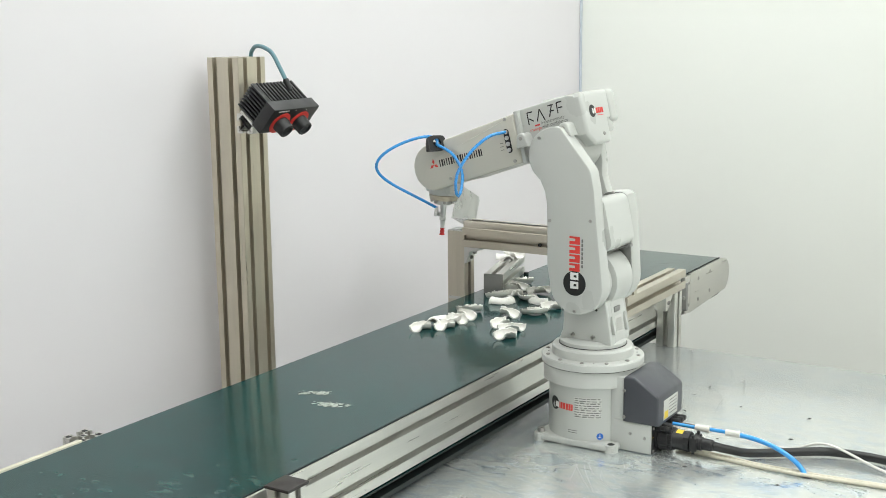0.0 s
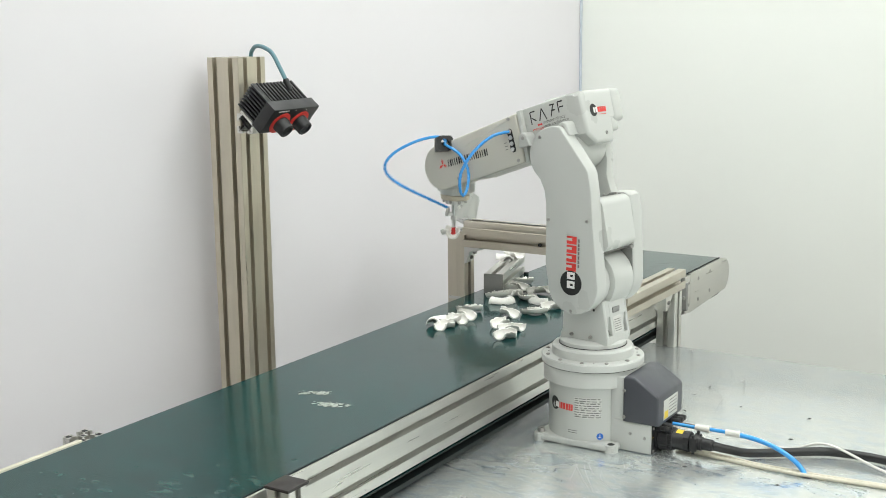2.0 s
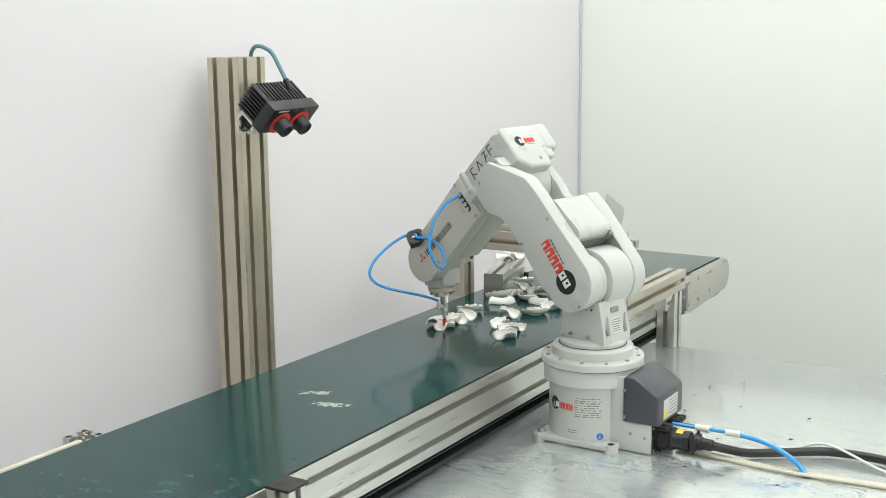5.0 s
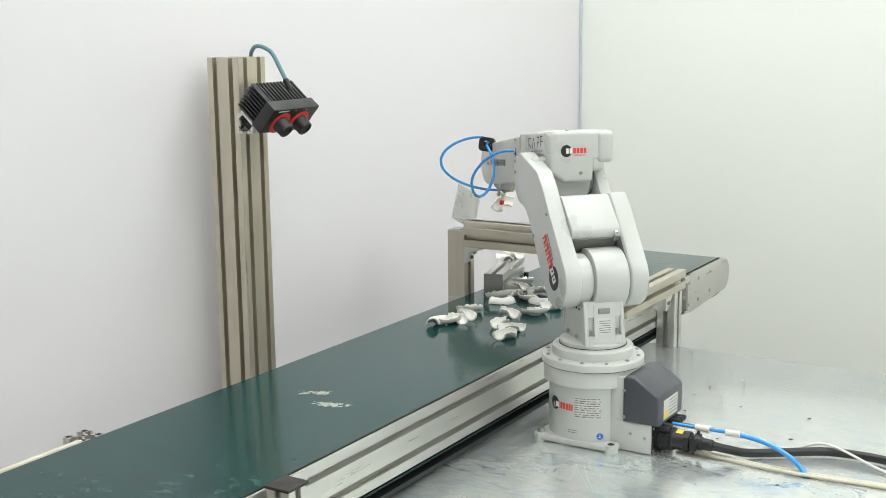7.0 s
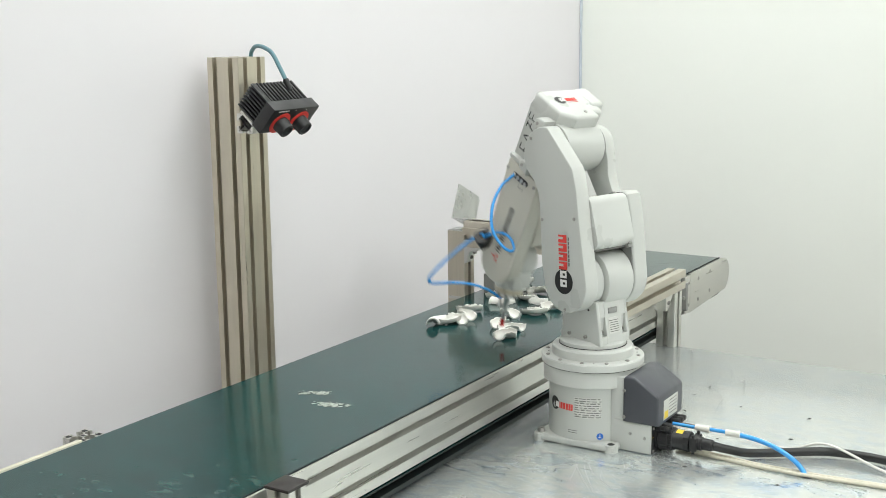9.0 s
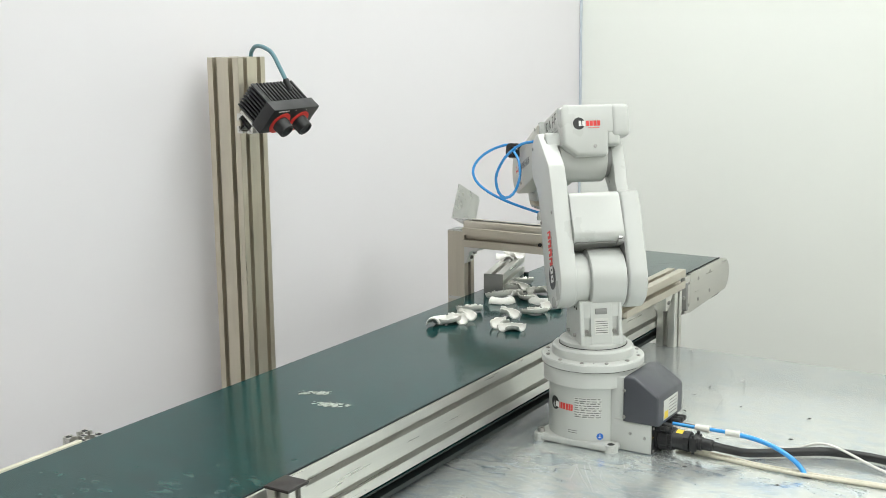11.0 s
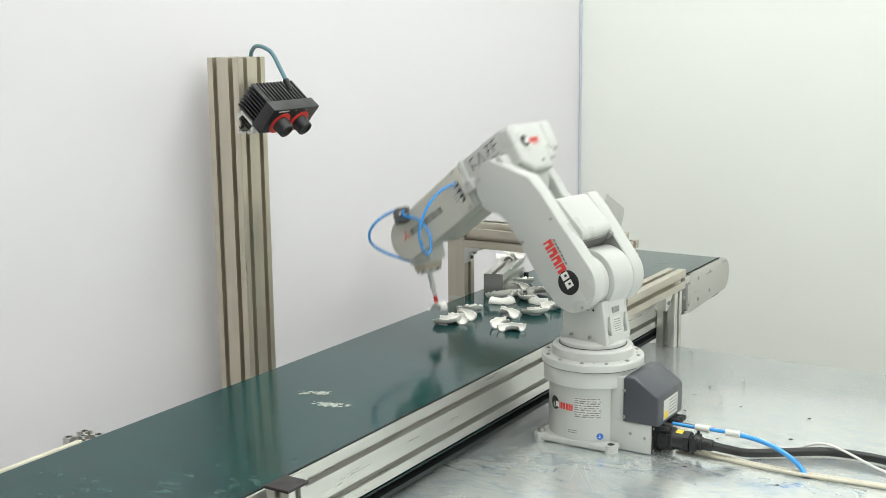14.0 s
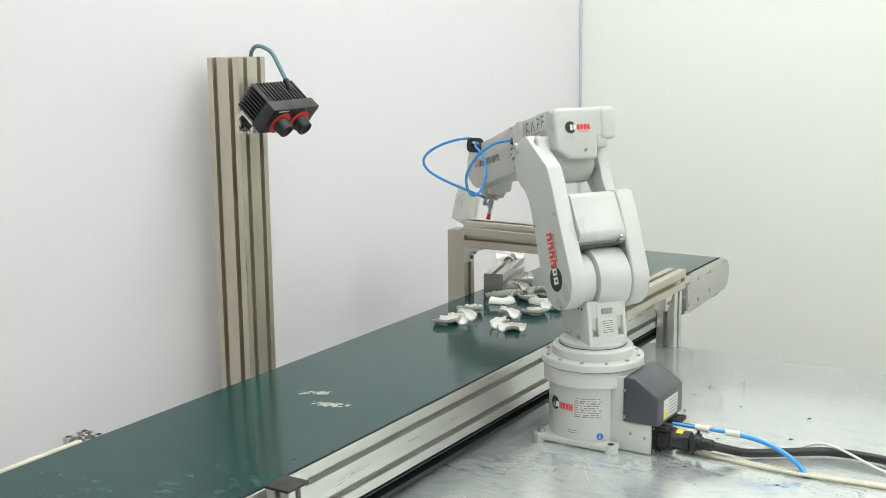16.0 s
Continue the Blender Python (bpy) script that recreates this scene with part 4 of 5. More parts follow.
def flat_sticker(parent, x, z, turn, y, size):
    """Round black mark with a row of white and red block shapes, along its own x."""
    m = pose(x, y, z, 0, -turn, 0)

    def put(name, bm, material, label=""):
        bm.transform(m)
        part(name, bm, material, parent, label)
    put("sticker_disc", turned([(size, 0), (size, 0.0003)], 36, pose(0, 0, 0, -90, 0, 0)), M_INK, "round black sticker")
    for i in range(2):
        a = (-0.42 + i * 0.72) * size
        put("sticker_block", box(a, a + 0.58 * size, 0.0005, 0.0008, -0.36 * size, 0.36 * size), M_WPRINT, "white block shape")
        put("sticker_block", box(a + 0.2 * size, a + 0.38 * size, 0.0009, 0.0011, -0.05 * size, 0.2 * size), M_INK)
    for i in range(4):
        a = (0.98 + i * 0.72) * size
        put("sticker_block", box(a, a + 0.62 * size, 0.0004, 0.0007, -0.46 * size, 0.46 * size), M_REDPRINT, "red block shape")
        put("sticker_block", box(a + 0.26 * size, a + 0.46 * size, 0.0008, 0.0010, -0.46 * size, 0.05 * size), M_WHITE)
    for i in range(7):
        put("sticker_line", box((1.3 + 0.34 * i) * size, (1.56 + 0.34 * i) * size, 0.0004, 0.0006, 0.60 * size, 0.74 * size), M_GREYINK)


flat_sticker(cover, -0.0026, 0.0045, 90 + 13.7, 0.0769, 0.0222)

# forearm: x along, y towards the covered side, z up
CASE = [(0.0675, -0.0125), (0.0675, 0.0755), (0.0700, 0.0765), (0.240, 0.0580)] + arc(0.2620, 0.0135, 0.0435, 78, -86, 22) + [(0.200, -0.0245)]
CASE = CASE[::-1]
BODY = [(0.0675, -0.0125), (0.0675, 0.0755), (0.0700, 0.0765), (0.214, 0.0608), (0.222, 0.050), (0.208, -0.0245)][::-1]
fore = part("forearm", join(prism(CASE, 0.018, 0.0526, 0.0035, 3), prism(BODY, -0.044, 0.0185, 0.004, 3), prism([(0.20, -0.018), (0.20, 0.045), (0.235, 0.035), (0.235, -0.005)][::-1], -0.044, -0.03, 0.002)), M_CASE, robot, "white forearm casing")
part("forearm_seam", box(0.0655, 0.0680, -0.0425, 0.0470, -0.010, 0.0745), M_DARK, fore, "dark joint line")
ELBOW_REAR = [(0.0400, 0.0140), (0.0400, 0.0800), (0.0330, 0.0882), (-0.0790, 0.0882), (-0.0880, 0.0790), (-0.0880, 0.0340), (-0.0475, 0.0340),
              (-0.0455, -0.0020), (-0.0410, -0.0070), (0.0140, -0.0070), (0.0190, -0.0030), (0.0360, 0.0100)]


def elbow_rear():
    """The rear of the elbow: a chamfered section with rounded rear rim, drawn out along the arm."""
    bm = prism([(y, z) for y, z in ELBOW_REAR], -0.010, 0.068, 0.007, 4, both=False)
    bm.transform(pose(0, 0, 0, 0, 0, 90))
    return bm


elbow = part("elbow_block", join(prism([(0.0670, -0.0125), (0.0670, 0.0785), (0.0640, 0.0812), (-0.040, 0.0878), (-0.052, 0.0850), (-0.058, 0.0780), (-0.058, 0.038), (-0.046, 0.034), (-0.042, -0.002), (0.010, -0.012)], -0.040, 0.0402, 0.0032, 4),
                                 elbow_rear(), box(-0.0705, -0.030, -0.0884, -0.0530, 0.0280, 0.0884, 0.009, 4), box(-0.0660, -0.030, -0.0700, -0.0440, 0.0120, 0.0400, 0.006, 3)), M_WHITE, fore, "white boxy elbow housing")
part("front_rim", prism([(0.0585, -0.0135), (0.0668, -0.0140), (0.0668, 0.0800), (0.0585, 0.0808)], -0.0415, 0.0500, 0.0018, 2), M_WHITE, fore, "raised white rim at the front of the elbow")
elbow_hub = part("elbow_hub", rod(0.0460, 0.0460, 0.090, pose(0, 0.040, 0, 90, 0, 0), 48, 0.003), M_WHITE, fore, "pale grey elbow joint drum")
for x, y, z, m in ((-0.0445, -0.0026, 0.0882, pose(0, 0, 0)), (0.0845, 0.0526, 0.0706, pose(0, 0, 0, -90, 0, 0)), (0.0800, 0.0526, -0.0065, pose(0, 0, 0, -90, 0, 0)), (0.2250, 0.0526, -0.0135, pose(0, 0, 0, -90, 0, 0))):
    screw(fore, pose(x, y, z) @ m, 0.0034, 0.002)
screw(elbow, pose(-0.0678, -0.020, 0.010, 0, -90, 0), 0.0035, 0.002)
for x, z in ((0.052, 0.030), (-0.036, 0.032)):
    lug = part("lug", prism(arc(x, z, 0.0095, 0, 180, 8) + [(x - 0.012, z - 0.016), (x + 0.013, z - 0.016)], 0.038, 0.066, 0.003, 3), M_WHITE, fore, "small screw lug")
    screw(lug, pose(x, 0.066, z, -90, 0, 0), 0.0034, 0.0012)
part("port_plate", prism(arc(0.0872, 0.0480, 0.0055, 0, 180, 8) + arc(0.0862, 0.0150, 0.0055, 180, 360, 8), 0.0522, 0.0538, 0.0004), M_BLACK, fore, "black strip of four air ports")
for i in range(4):
    part("air_port", turned([(0.0040, 0), (0.0040, 0.0018), (0.0024, 0.0018), (0.0022, 0.0004)], 16, pose(0.0871 - 0.0002 * i, 0.0538, 0.0480 - 0.011 * i, -90, 0, 0)), M_STEEL, fore, "round metal air port")
# mark and lettering drawn as plain shapes
def film(parent, name, pts, y, material, label=""):
    bm = bmesh.new()
    f = bm.faces.new([bm.verts.new((x, y, z)) for x, z in pts])
    bm.normal_update()
    if f.normal.y < 0:
        f.normal_flip()
    return part(name, bm, material, parent, label)


for k in range(3):
    a = radians(90 + 120 * k)
    cx, cz = 0.2570, 0.0180
    q = [(0, 0), (0.0060 * math.cos(a + 0.5), 0.0060 * math.sin(a + 0.5)), (0.0112 * math.cos(a), 0.0112 * math.sin(a)), (0.0060 * math.cos(a - 0.5), 0.0060 * math.sin(a - 0.5))]
    film(fore, "mark_shape", [(cx + x, cz + z) for x, z in q], 0.05285, M_REDPRINT, "red lozenge mark")
for i in range(19):
    x = 0.2440 - i * 0.0053
    z = 0.0182 + i * 0.0002
    w = 0.0036 if i % 4 == 1 else 0.0024
    film(fore, "letter_bar", [(x, z - 0.0065), (x - w, z - 0.0065), (x - w, z + 0.0065), (x, z + 0.0065)], 0.05285, M_INK, "dark lettering drawn as bars")
for i in range(3):
    film(fore, "print_bar", [(0.098, 0.030 - i * 0.006), (0.105, 0.030 - i * 0.006), (0.105, 0.0288 - i * 0.006), (0.098, 0.0288 - i * 0.006)], 0.05285, M_GREYINK)


def stroke(parent, x0, z0, x1, z1, w, y, material):
    d = Vector((x1 - x0, z1 - z0)).normalized() * w / 2
    return film(parent, "letter_stroke", [(x0 - d.y, z0 + d.x), (x1 - d.y, z1 + d.x), (x1 + d.y, z1 - d.x), (x0 + d.y, z0 - d.x)], y, material, "black stroke of the lettering")


for k, x0 in enumerate((0.044, 0.026, 0.000, -0.018)):
    z0, z1, w = 0.051 + k * 0.0030, 0.073 + k * 0.0020, 0.0023
    stroke(elbow, x0, z0, x0 - (0.008 if k in (1, 2) else 0.0), z1, w, 0.0405, M_INK)
    if k == 1:
        stroke(elbow, x0 - 0.016, z0, x0 - 0.008, z1, w, 0.0405, M_INK)
    else:
        stroke(elbow, x0, z1, x0 - 0.011, z1, w, 0.0405, M_INK)
        stroke(elbow, x0 - 0.002, (z0 + z1) / 2, x0 - 0.011, (z0 + z1) / 2 - 0.006 * (k == 0), w, 0.0405, M_INK)


def lettering(body, x, z, size, y, material, parent):
    """Small printed words on the elbow, read from the covered side."""
    cu = bpy.data.curves.new("lettering", "FONT")
    cu.body, cu.size, cu.align_x = body, size, "LEFT"
    tmp = bpy.data.objects.new("lettering_tmp", cu)
    scene.collection.objects.link(tmp)
    dg = bpy.context.evaluated_depsgraph_get()
    me = bpy.data.meshes.new_from_object(tmp.evaluated_get(dg))
    bpy.data.objects.remove(tmp)
    me.materials.clear()
    me.materials.append(material)
    ob = new("lettering", me)
    ob.parent = parent
    ob.matrix_basis = pose(x, y, z, 90, 0, 180) @ pose(0, 0, 0, 0, 0, 3)
    return ob


lettering("indeterminacy", 0.019, 0.0475, 0.0085, 0.0405, M_GREYINK, elbow)
lettering("with confidence", 0.019, 0.0405, 0.0085, 0.0405, M_GREYINK, elbow)
lettering("manage", 0.044, 0.0385, 0.0080, 0.0405, M_REDPRINT, elbow)
stroke(elbow, 0.032, 0.0475, 0.022, 0.0480, 0.003, 0.0405, M_REDPRINT)

# logo on the rear face of the elbow
part("sticker_disc", turned([(0.0112, 0), (0.0112, 0.0003)], 28, pose(-0.0681, 0.0085, 0.052, 0, -90, 0)), M_INK, elbow, "round black sticker")
for i in range(2):
    part("sticker_block", box(-0.0687, -0.0684, 0.0040 - i * 0.0068, 0.0090 - i * 0.0068, 0.0472, 0.0568), M_WPRINT, elbow)
for i in range(4):
    part("sticker_block", box(-0.0687, -0.0684, -0.0050 - 0.0070 * i - 0.0055, -0.0050 - 0.0070 * i, 0.0472, 0.0568), M_REDPRINT, elbow, "red block shape")
part("sticker_line", box(-0.0687, -0.0684, -0.0300, -0.0080, 0.0430, 0.0440), M_REDPRINT, elbow)
part("seam_gap", rod(0.0380, 0.0380, 0.0095, pose(0, -0.0502, 0, 90, 0, 0), 40), M_GREYCAP, fore, "dark turning gap at the elbow")

# hose clamp on the forearm
def clamp_ring():
    bm = bmesh.new()
    n = 24
    rings = []
    for i in range(n):
        a = 2 * math.pi * i / n
        ca, sa = math.cos(a), math.sin(a)
        k = 1.0 / max(abs(ca) / 0.0165, abs(sa) / 0.0145)
        k = min(k, 0.0185)
        rings.append([bm.verts.new((k * ca, -0.007, k * sa)), bm.verts.new((k * ca, 0.007, k * sa)), bm.verts.new((0.0088 * ca, 0.007, 0.0088 * sa)), bm.verts.new((0.0088 * ca, -0.007, 0.0088 * sa))])
    for p, q in zip(rings, rings[1:] + rings[:1]):
        for k in range(4):
            bm.faces.new((p[k], p[(k + 1) % 4], q[(k + 1) % 4], q[k]))
    bmesh.ops.recalc_face_normals(bm, faces=bm.faces)
    return bm


clamp = part("hose_clamp", clamp_ring(), M_BLACK, fore, "black plastic hose clamp")
clamp.matrix_basis = pose(0.238, 0.060, 0.056, 0, 0, 60) @ pose(0, 0, 0, 0, -8, 0)
part("clamp_foot", box(-0.006, 0.014, -0.016, -0.006, -0.014, 0.004, 0.001), M_BLACK, clamp)

# wrist: origin on the wrist axis, tool pointing down; the flange turns on it
wrist = part("wrist", join(rod(0.0345, 0.0345, 0.047, pose(0, 0.0175, 0, 90, 0, 0), 36, 0.003), box(-0.029, 0.029, -0.028, 0.022, -0.0525, -0.020, 0.004, 3),
                           turned([(0.0290, -0.0555), (0.0295, -0.0545), (0.0295, -0.040), (0.028, -0.038)], 40)), M_WHITE, robot, "white wrist block")
boss = part("pin_boss", turned([(0.0062, 0), (0.0062, 0.0022), (0.0054, 0.0030)], 20, pose(-0.019, 0.0226, -0.034, -90, 0, 0)), M_WHITE, wrist)
screw(boss, pose(-0.019, 0.0254, -0.034, -90, 0, 0), 0.0036, 0.002)
TIP = 0.137
flange = part("tool_flange", turned([(0.0265, -0.0560), (0.0285, -0.0568), (0.0285, -0.0605), (0.0275, -0.0612), (0.0275, -0.0655), (0.0265, -0.0665), (0.0180, -0.0668)][::-1], 44), M_BRASS, robot, "brass-coloured tool flange with screws")
for i in range(8):
    a = math.pi * i / 4 + 0.2
    screw(flange, pose(0.0225 * math.cos(a), 0.0225 * math.sin(a), -0.0664, 180, 0, 0), 0.0032, 0.0055)
part("adapter_plate", turned([(0.0170, -0.0668), (0.0190, -0.0674), (0.0190, -0.0745), (0.0175, -0.0755), (0.0060, -0.0757)][::-1], 32), M_STEEL, flange, "round steel adapter plate")
part("suction_tool", turned([(0.0060, -0.0755), (0.0060, -0.0850), (0.0054, -0.0860), (0.0054, -0.1010), (0.0066, -0.1020), (0.0066, -0.1070), (0.0046, -0.1090), (0.0036, -0.1235), (0.0028, -0.1240)][::-1], 20), M_STEEL, flange, "slim steel suction tool")
part("suction_cup", turned([(0.0030, -0.1225), (0.0046, -0.1240), (0.0032, -0.1270), (0.0047, -0.1295), (0.0034, -0.1320), (0.0054, -TIP)][::-1], 20), M_RED, flange, "small red bellows suction cup")
part("elbow_fitting", join(rod(0.0040, 0.0040, 0.012, pose(0.002, 0, -0.097, 0, 90, 0), 14), rod(0.0052, 0.0052, 0.007, pose(0.013, 0.0, -0.1005), 6), rod(0.0045, 0.0036, 0.012, pose(0.013, 0.0, -0.0955), 14)), M_STEEL, flange, "metal elbow hose fitting")

# flexible hose in short rigid links; these points sit on the forearm
HOSE_A = ((0.0872, 0.054, 0.0482), (0.108, 0.078, 0.0460), (0.135, 0.104, 0.0260), (0.163, 0.118, -0.0060), (0.179, 0.112, -0.0360), (0.187, 0.096, -0.0480),
          (0.191, 0.076, -0.0360), (0.191, 0.063, -0.0040), (0.206, 0.060, 0.0300), (0.2345, 0.062, 0.0535))
# free loop of the hose: leaves the clamp on the forearm, ends in the fitting on the tool, and keeps its length
LOOP_FROM, LOOP_TO = (0.2345, 0.062, 0.0535), (0.013, 0.0, -0.0845)
LOOP_START, LOOP_BULGE, LOOP_END = (-0.1845, -0.5450, 0.8174), (0.6855, 0.7273, -0.0297), (0.8997, 0.0, 0.4365)
LOOP_LENGTH = 0.312
NA, NB = 30, 34


def link_mesh(name, length, r):
    bm = turned([(r * 0.6, -0.0016), (r, 0.0), (r, length), (r * 0.6, length + 0.0016)], 10)
    return part(name, bm, M_BLUE, robot)


def loop_points(mf, mt):
    """Points on the hose loop: a stiff curve whose bulge is set so that its length stays the same."""
    start, end = np.array(mf @ Vector(LOOP_FROM)), np.array(mt @ Vector(LOOP_TO))
    rf, rt = mf.to_3x3(), mt.to_3x3()
    first = start + 0.063 * np.array(rf @ Vector(LOOP_START))
    bulge = np.array(rf @ Vector(LOOP_BULGE))
    last = end + 0.149 * np.array(rt @ Vector(LOOP_END))
    s = np.linspace(0.0, 1.0, 81)[:, None]
    w = [math.comb(4, i) * (1 - s) ** (4 - i) * s ** i for i in range(5)]
    lo, hi = 0.01, 0.8
    for _ in range(18):
        k = (lo + hi) / 2
        line = w[0] * start + w[1] * first + w[2] * (start + k * bulge) + w[3] * last + w[4] * end
        run = np.concatenate(([0.0], np.cumsum(np.linalg.norm(np.diff(line, axis=0), axis=1))))
        if run[-1] < LOOP_LENGTH:
            lo = k
        else:
            hi = k
    at = np.linspace(0.0, run[-1], NB + 1)
    return [Vector([float(np.interp(a, run, line[:, c])) for c in range(3)]) for a in at]


# ---- what moves ----
# seconds; turn of the turret, lean of the upper arm, slope of the forearm, pitch of the tool, roll of the tool, in degrees
JOINTS = (
    (0.0, -2.5, 13.7, -13.4, 4, 0), (0.1, -2.6, 14.5, -14.2, 4, 0), (0.3, -4.6, 23.5, -21.0, 2, 0), (0.5, -6.1, 35.8, -29.8, -2, 0), (0.7, -6.7, 52.0, -35.0, -4, 0), (0.9, -6.8, 57.3, -36.5, -7, 0), (1.0, -6.8, 57.6, -36.6, -7, 0), (1.2, -6.9, 57.2, -36.4, -7, 0),
    (1.5, -7.3, 47.1, -33.6, -8, 0), (1.8, -7.2, 23.0, -21.0, 0, 0), (2.0, -7.7, 12.7, -14.2, 4, 0), (2.1, -23.0, 19.5, -13.5, 8, -2), (2.2, -39.0, 27.5, -14.5, 8, -4), (2.3, -46.5, 31.2, -15.3, 5, -5), (2.4, -48.0, 32.2, -15.4, 2, -6), (2.5, -48.6, 32.4, -15.6, 2, -6),
    (3.0, -48.6, 32.4, -15.6, 2, -6), (3.1, -46.0, 31.0, -15.5, 3, -6), (3.2, -37.5, 27.0, -15.0, 8, -4), (3.3, -27.0, 21.5, -14.5, 8, -2), (3.4, -14.0, 16.5, -14.0, 6, 0), (3.5, -4.4, 13.3, -13.7, 4, 0), (3.7, -2.5, 13.7, -13.4, 4, 0), (4.2, -2.5, 13.7, -13.4, 4, 0), (4.35, -3.0, 16.0, -15.0, 4, 0),
    (4.7, -11.0, 38.0, -32.0, -3, 0), (5.0, -13.2, 50.6, -42.3, -6, 0), (5.3, -13.2, 50.6, -42.3, -6, 0), (5.6, -11.0, 36.0, -30.0, -2, 0), (5.95, -7.5, 13.5, -14.5, 4, 0), (6.15, -22.0, 26.0, -11.0, 14, -2), (6.3, -35.0, 38.0, -8.5, 28, -4),
    (6.5, -41.5, 47.4, -4.1, 42, -6), (7.1, -41.6, 47.5, -3.3, 42, -6), (7.3, -38.0, 41.0, -7.0, 28, -4), (7.5, -29.3, 26.2, -13.3, 28, -4), (7.75, -9.0, 15.0, -13.5, 3, 0), (8.0, -2.5, 13.7, -13.4, 4, 0), (8.6, -2.5, 13.7, -13.4, 4, 0),
    (8.7, -3.5, 13.8, -17.0, 4, 0), (8.8, -8.0, 14.5, -29.0, 3, 0), (8.9, -15.0, 15.8, -47.0, 2, 0), (9.0, -19.5, 16.7, -61.1, 10, 6), (9.2, -19.3, 18.5, -64.8, 10, 6), (9.4, -19.3, 18.5, -64.8, 10, 6), (9.7, -15.0, 15.5, -40.0, 2, 0),
    (10.0, -9.0, 13.6, -15.0, 4, 0), (10.25, -35.0, 25.0, -14.0, 8, -4), (10.5, -48.6, 32.4, -15.6, 2, -6), (11.0, -48.6, 32.4, -15.6, 2, -6), (11.15, -42.0, 25.0, -16.0, 4, -6), (11.3, -28.1, 16.0, -16.1, 4, -4), (11.4, -12.5, 14.2, -14.8, 6, 0), (11.5, -3.8, 13.6, -13.6, 4, 0), (11.7, -2.5, 13.7, -13.4, 4, 0),
    (12.6, -2.5, 13.7, -13.4, 4, 0), (12.75, -3.5, 20.0, -18.0, 0, 0), (13.0, -6.6, 37.4, -29.2, -12, 0), (13.3, -11.0, 55.5, -32.0, -18, 0), (13.5, -12.5, 59.4, -32.4, -18, 0), (13.8, -12.5, 59.3, -32.5, -18, 0), (14.0, -9.1, 48.3, -31.8, -16, 0),
    (14.2, -6.5, 30.0, -24.5, -5, 0), (14.4, -4.0, 16.0, -15.5, 3, 0), (14.5, -4.6, 14.6, -14.8, 4, 0), (14.65, -18.0, 22.0, -12.0, 3, 0), (14.8, -32.0, 36.0, -8.0, 28, -4), (15.0, -41.3, 47.2, -4.2, 42, -6), (15.1, -41.6, 47.3, -3.3, 42, -6), (15.6, -41.6, 47.3, -3.3, 42, -6),
    (15.8, -40.0, 44.0, -5.5, 28, -4), (16.0, -35.0, 33.3, -11.4, 28, -4))

# seconds and turn of the tool about its own axis
TWIST = ((0.0, 27), (0.2, 27), (0.9, 160), (1.2, 160), (1.9, 60), (2.0, 50), (2.4, 107), (3.05, 107), (3.45, 30), (3.6, 27), (4.3, 27), (5.0, 90), (5.3, 90), (5.95, 45), (6.4, 107), (7.15, 107),
         (7.7, 35), (7.9, 27), (10.0, 27), (10.5, 107), (11.0, 107), (11.4, 35), (11.6, 27), (12.6, 27), (13.3, -62), (13.8, -62), (14.4, 10), (14.55, 30), (15.0, 107), (15.65, 107), (16.0, 75))


def joints_at(t, rows=JOINTS):
    """Monotone cubic between the rows, joint by joint."""
    i = max(k for k in range(len(rows) - 1) if rows[k][0] <= t + 1e-9)
    out = []
    for c in range(1, len(rows[0])):
        def slope(k):
            return (rows[k + 1][c] - rows[k][c]) / (rows[k + 1][0] - rows[k][0])

        def tangent(k):
            if k == 0 or k == len(rows) - 1:
                return 0.0
            a, b = slope(k - 1), slope(k)
            return 0.0 if a * b <= 0 else 2 * a * b / (a + b)
        h = rows[i + 1][0] - rows[i][0]
        s = (t - rows[i][0]) / h
        p0, p1, m0, m1 = rows[i][c], rows[i + 1][c], tangent(i) * h, tangent(i + 1) * h
        out.append((2 * s ** 3 - 3 * s * s + 1) * p0 + (s ** 3 - 2 * s * s + s) * m0 + (-2 * s ** 3 + 3 * s * s) * p1 + (s ** 3 - s * s) * m1)
    return out


def arm_poses(t):
    turn, lean, slope, pitch, roll = joints_at(t)
    mt = pose(0, 0, 0, 0, 0, 180 + turn)
    mu = mt @ pose(0, 0, H2, 0, lean, 0)
    mf = mt @ pose(L2 * math.sin(radians(lean)), 0, H2 + L2 * math.cos(radians(lean)), 0, -slope, 0)
    j = mf @ Vector(J5)
    mw = Matrix.Translation(j) @ pose(0, 0, 0, 0, 0, 180 + turn) @ pose(0, 0, 0, roll, -pitch, 0)
    return mt, mu, mf, mw, mw @ pose(0, 0, 0, 0, 0, joints_at(t, TWIST)[0])


HOME_F = arm_poses(0.0)[2]


def even(points, n):
    """n + 1 points at even steps along the curve through the points."""
    line = spline(points, 160)
    run = [0.0]
    for a, b in zip(line, line[1:]):
        run.append(run[-1] + (b - a).length)
    out, k = [], 0
    for i in range(n + 1):
        s = run[-1] * i / n
        while k < len(run) - 2 and run[k + 1] < s:
            k += 1
        out.append(line[k].lerp(line[k + 1], (s - run[k]) / max(run[k + 1] - run[k], 1e-9)))
    return out


def port_hose(mf):
    return even([mf @ Vector(q) for q in HOSE_A], NA)


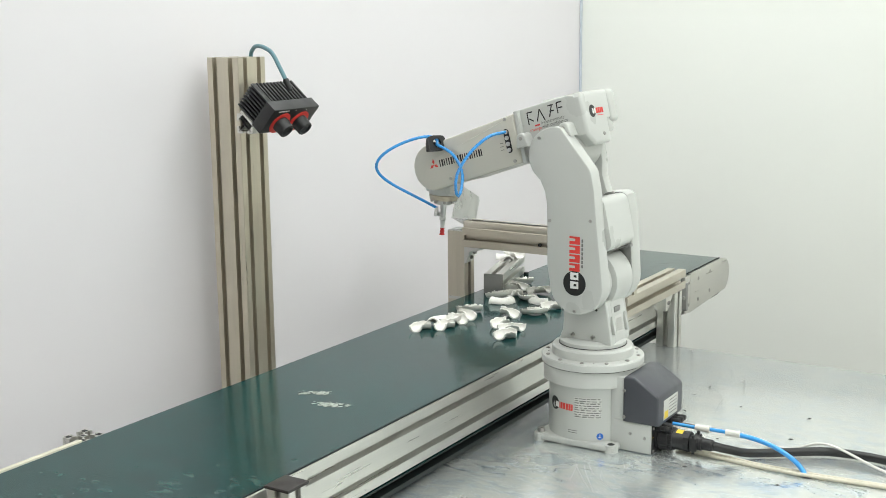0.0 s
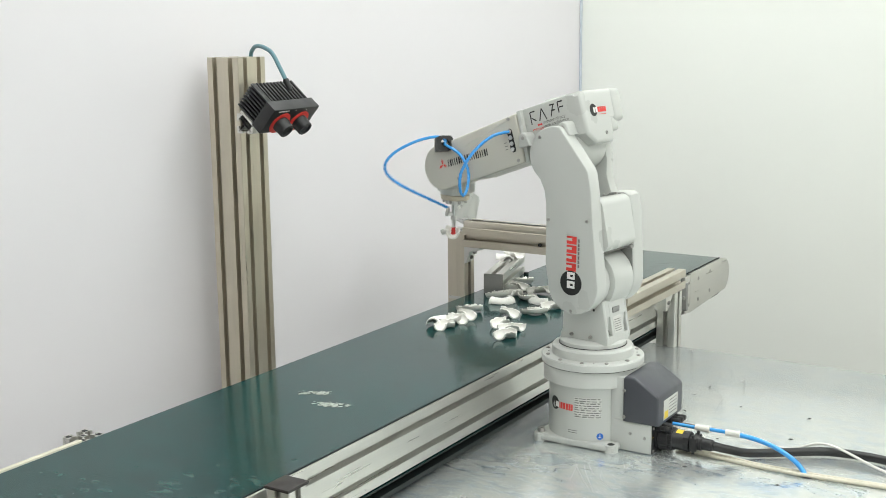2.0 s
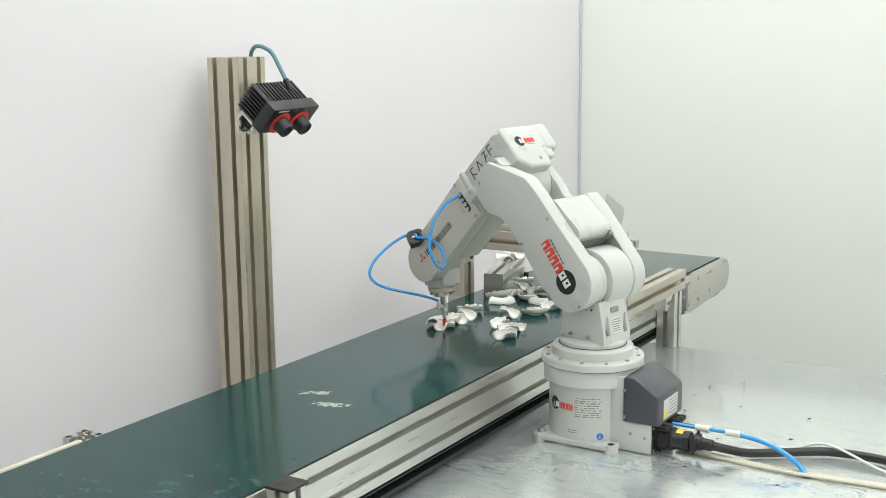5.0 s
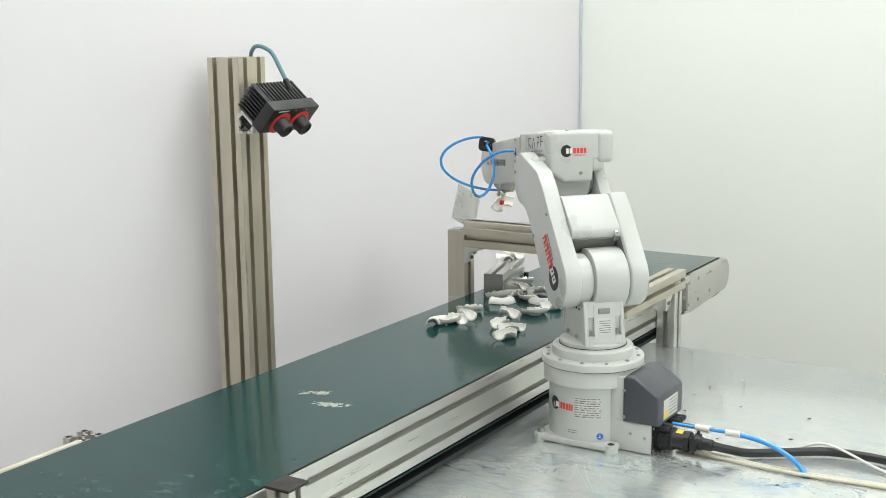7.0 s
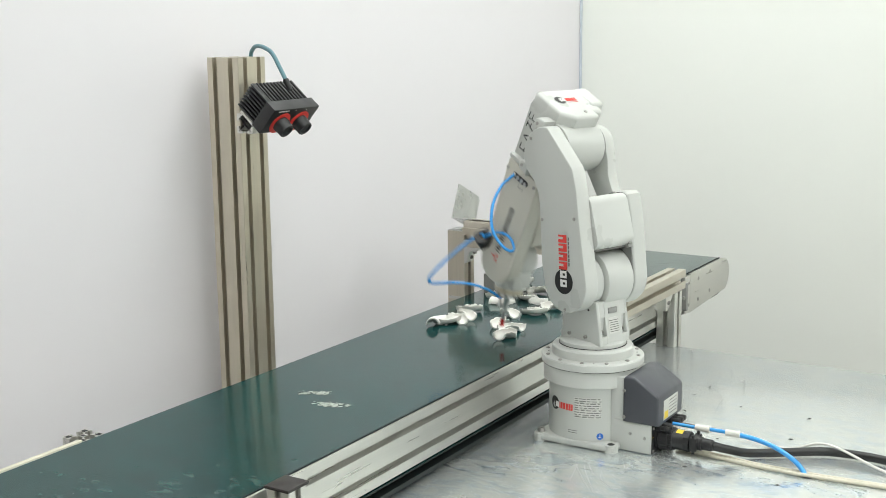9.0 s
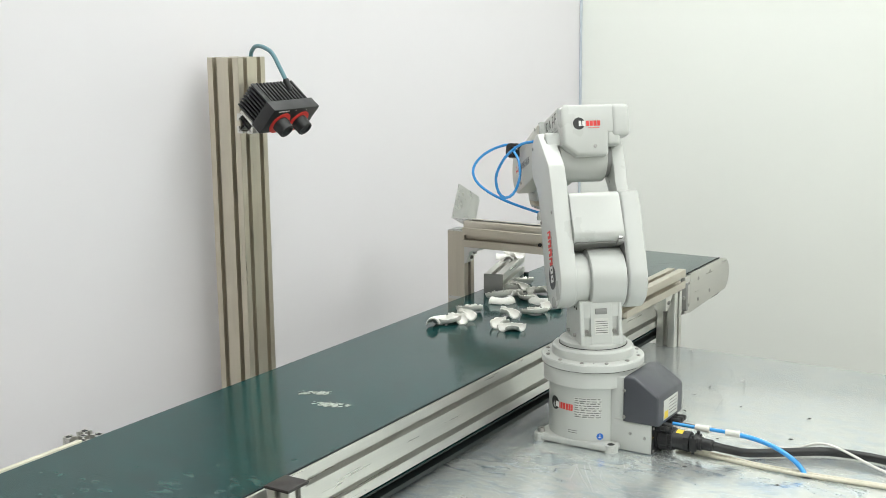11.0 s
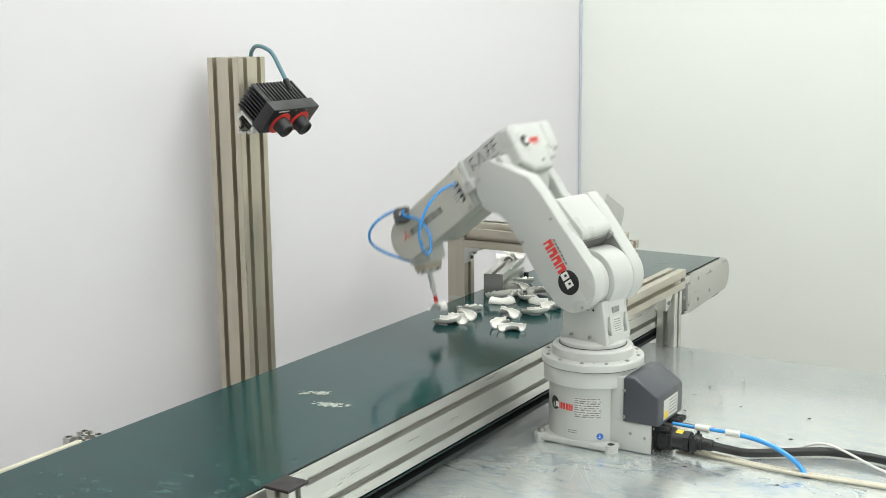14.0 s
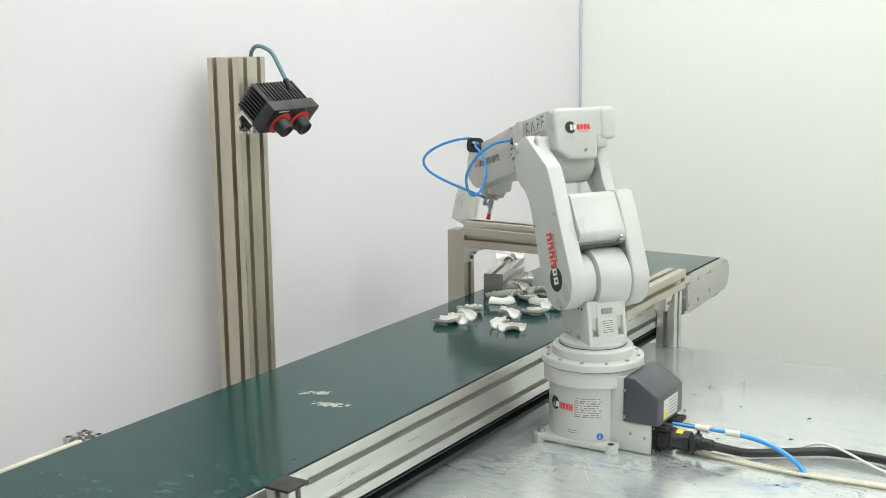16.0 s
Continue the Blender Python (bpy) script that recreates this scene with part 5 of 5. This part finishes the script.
LINK_A = (port_hose(HOME_F)[1] - port_hose(HOME_F)[0]).length * 1.06
links_a = [link_mesh("hose_link", LINK_A, 0.0028) for _ in range(NA)]
links_b = [link_mesh("hose_link", LOOP_LENGTH / NB * 1.06, 0.0028) for _ in range(NB)]

# when each shell is gripped and let go, and where it comes to rest
CARRIED = ((0, 1.15, 2.75, (-0.22, 0.66)), (1, 5.2, 7.15, (-0.24, 0.72)), (2, 9.3, 10.8, (-0.20, 0.60)), (3, 13.75, 15.65, (-0.435, 0.56)))


def motions():
    times = [round(0.1 * i, 1) for i in range(161)]
    poses = {t: arm_poses(t) for t in times}
    for ob, k in ((turret, 0), (upper, 1), (fore, 2), (wrist, 3), (flange, 4)):
        walk(ob, [(t, poses[t][k]) for t in times])
    rows = {ob: [] for ob in links_a + links_b}
    for t in times:
        for line, obs in ((port_hose(poses[t][2]), links_a), (loop_points(poses[t][2], poses[t][4]), links_b)):
            for ob, a, b in zip(obs, line, line[1:]):
                rows[ob].append((t, Matrix.Translation(a) @ (b - a).to_track_quat("Z", "Y").to_matrix().to_4x4()))
    for ob, r in rows.items():
        walk(ob, r)
    for k, grip, drop, (rx, ry) in CARRIED:
        ob = PICK[k]
        start = ob.matrix_basis.copy()
        far_hold = arm_poses(grip)[4].inverted() @ start
        hold = far_hold.copy()
        hold.translation = Vector((0, 0, -TIP)) + (hold.to_3x3() @ Vector((0, 0, -0.0136 if k == 3 else -0.0026)))
        let = arm_poses(drop)[4] @ hold
        r = []
        for t in times:
            if t <= grip:
                r.append((t, start))
            elif t <= drop:
                r.append((t, arm_poses(t)[4] @ far_hold.lerp(hold, min(1.0, (t - grip) / 0.35))))
            else:
                s = t - drop
                p = let.translation
                slide = min(1.0, s / 0.38)
                x, y = p.x + (rx - p.x) * slide, p.y + (ry - p.y) * slide
                z = max(ZB + 0.003, p.z - 1.9 * s * s)
                r.append((t, Matrix.Translation((x, y, z)) @ (let.to_quaternion().slerp(start.to_quaternion(), slide)).to_matrix().to_4x4()))
        walk(ob, r)


motions()
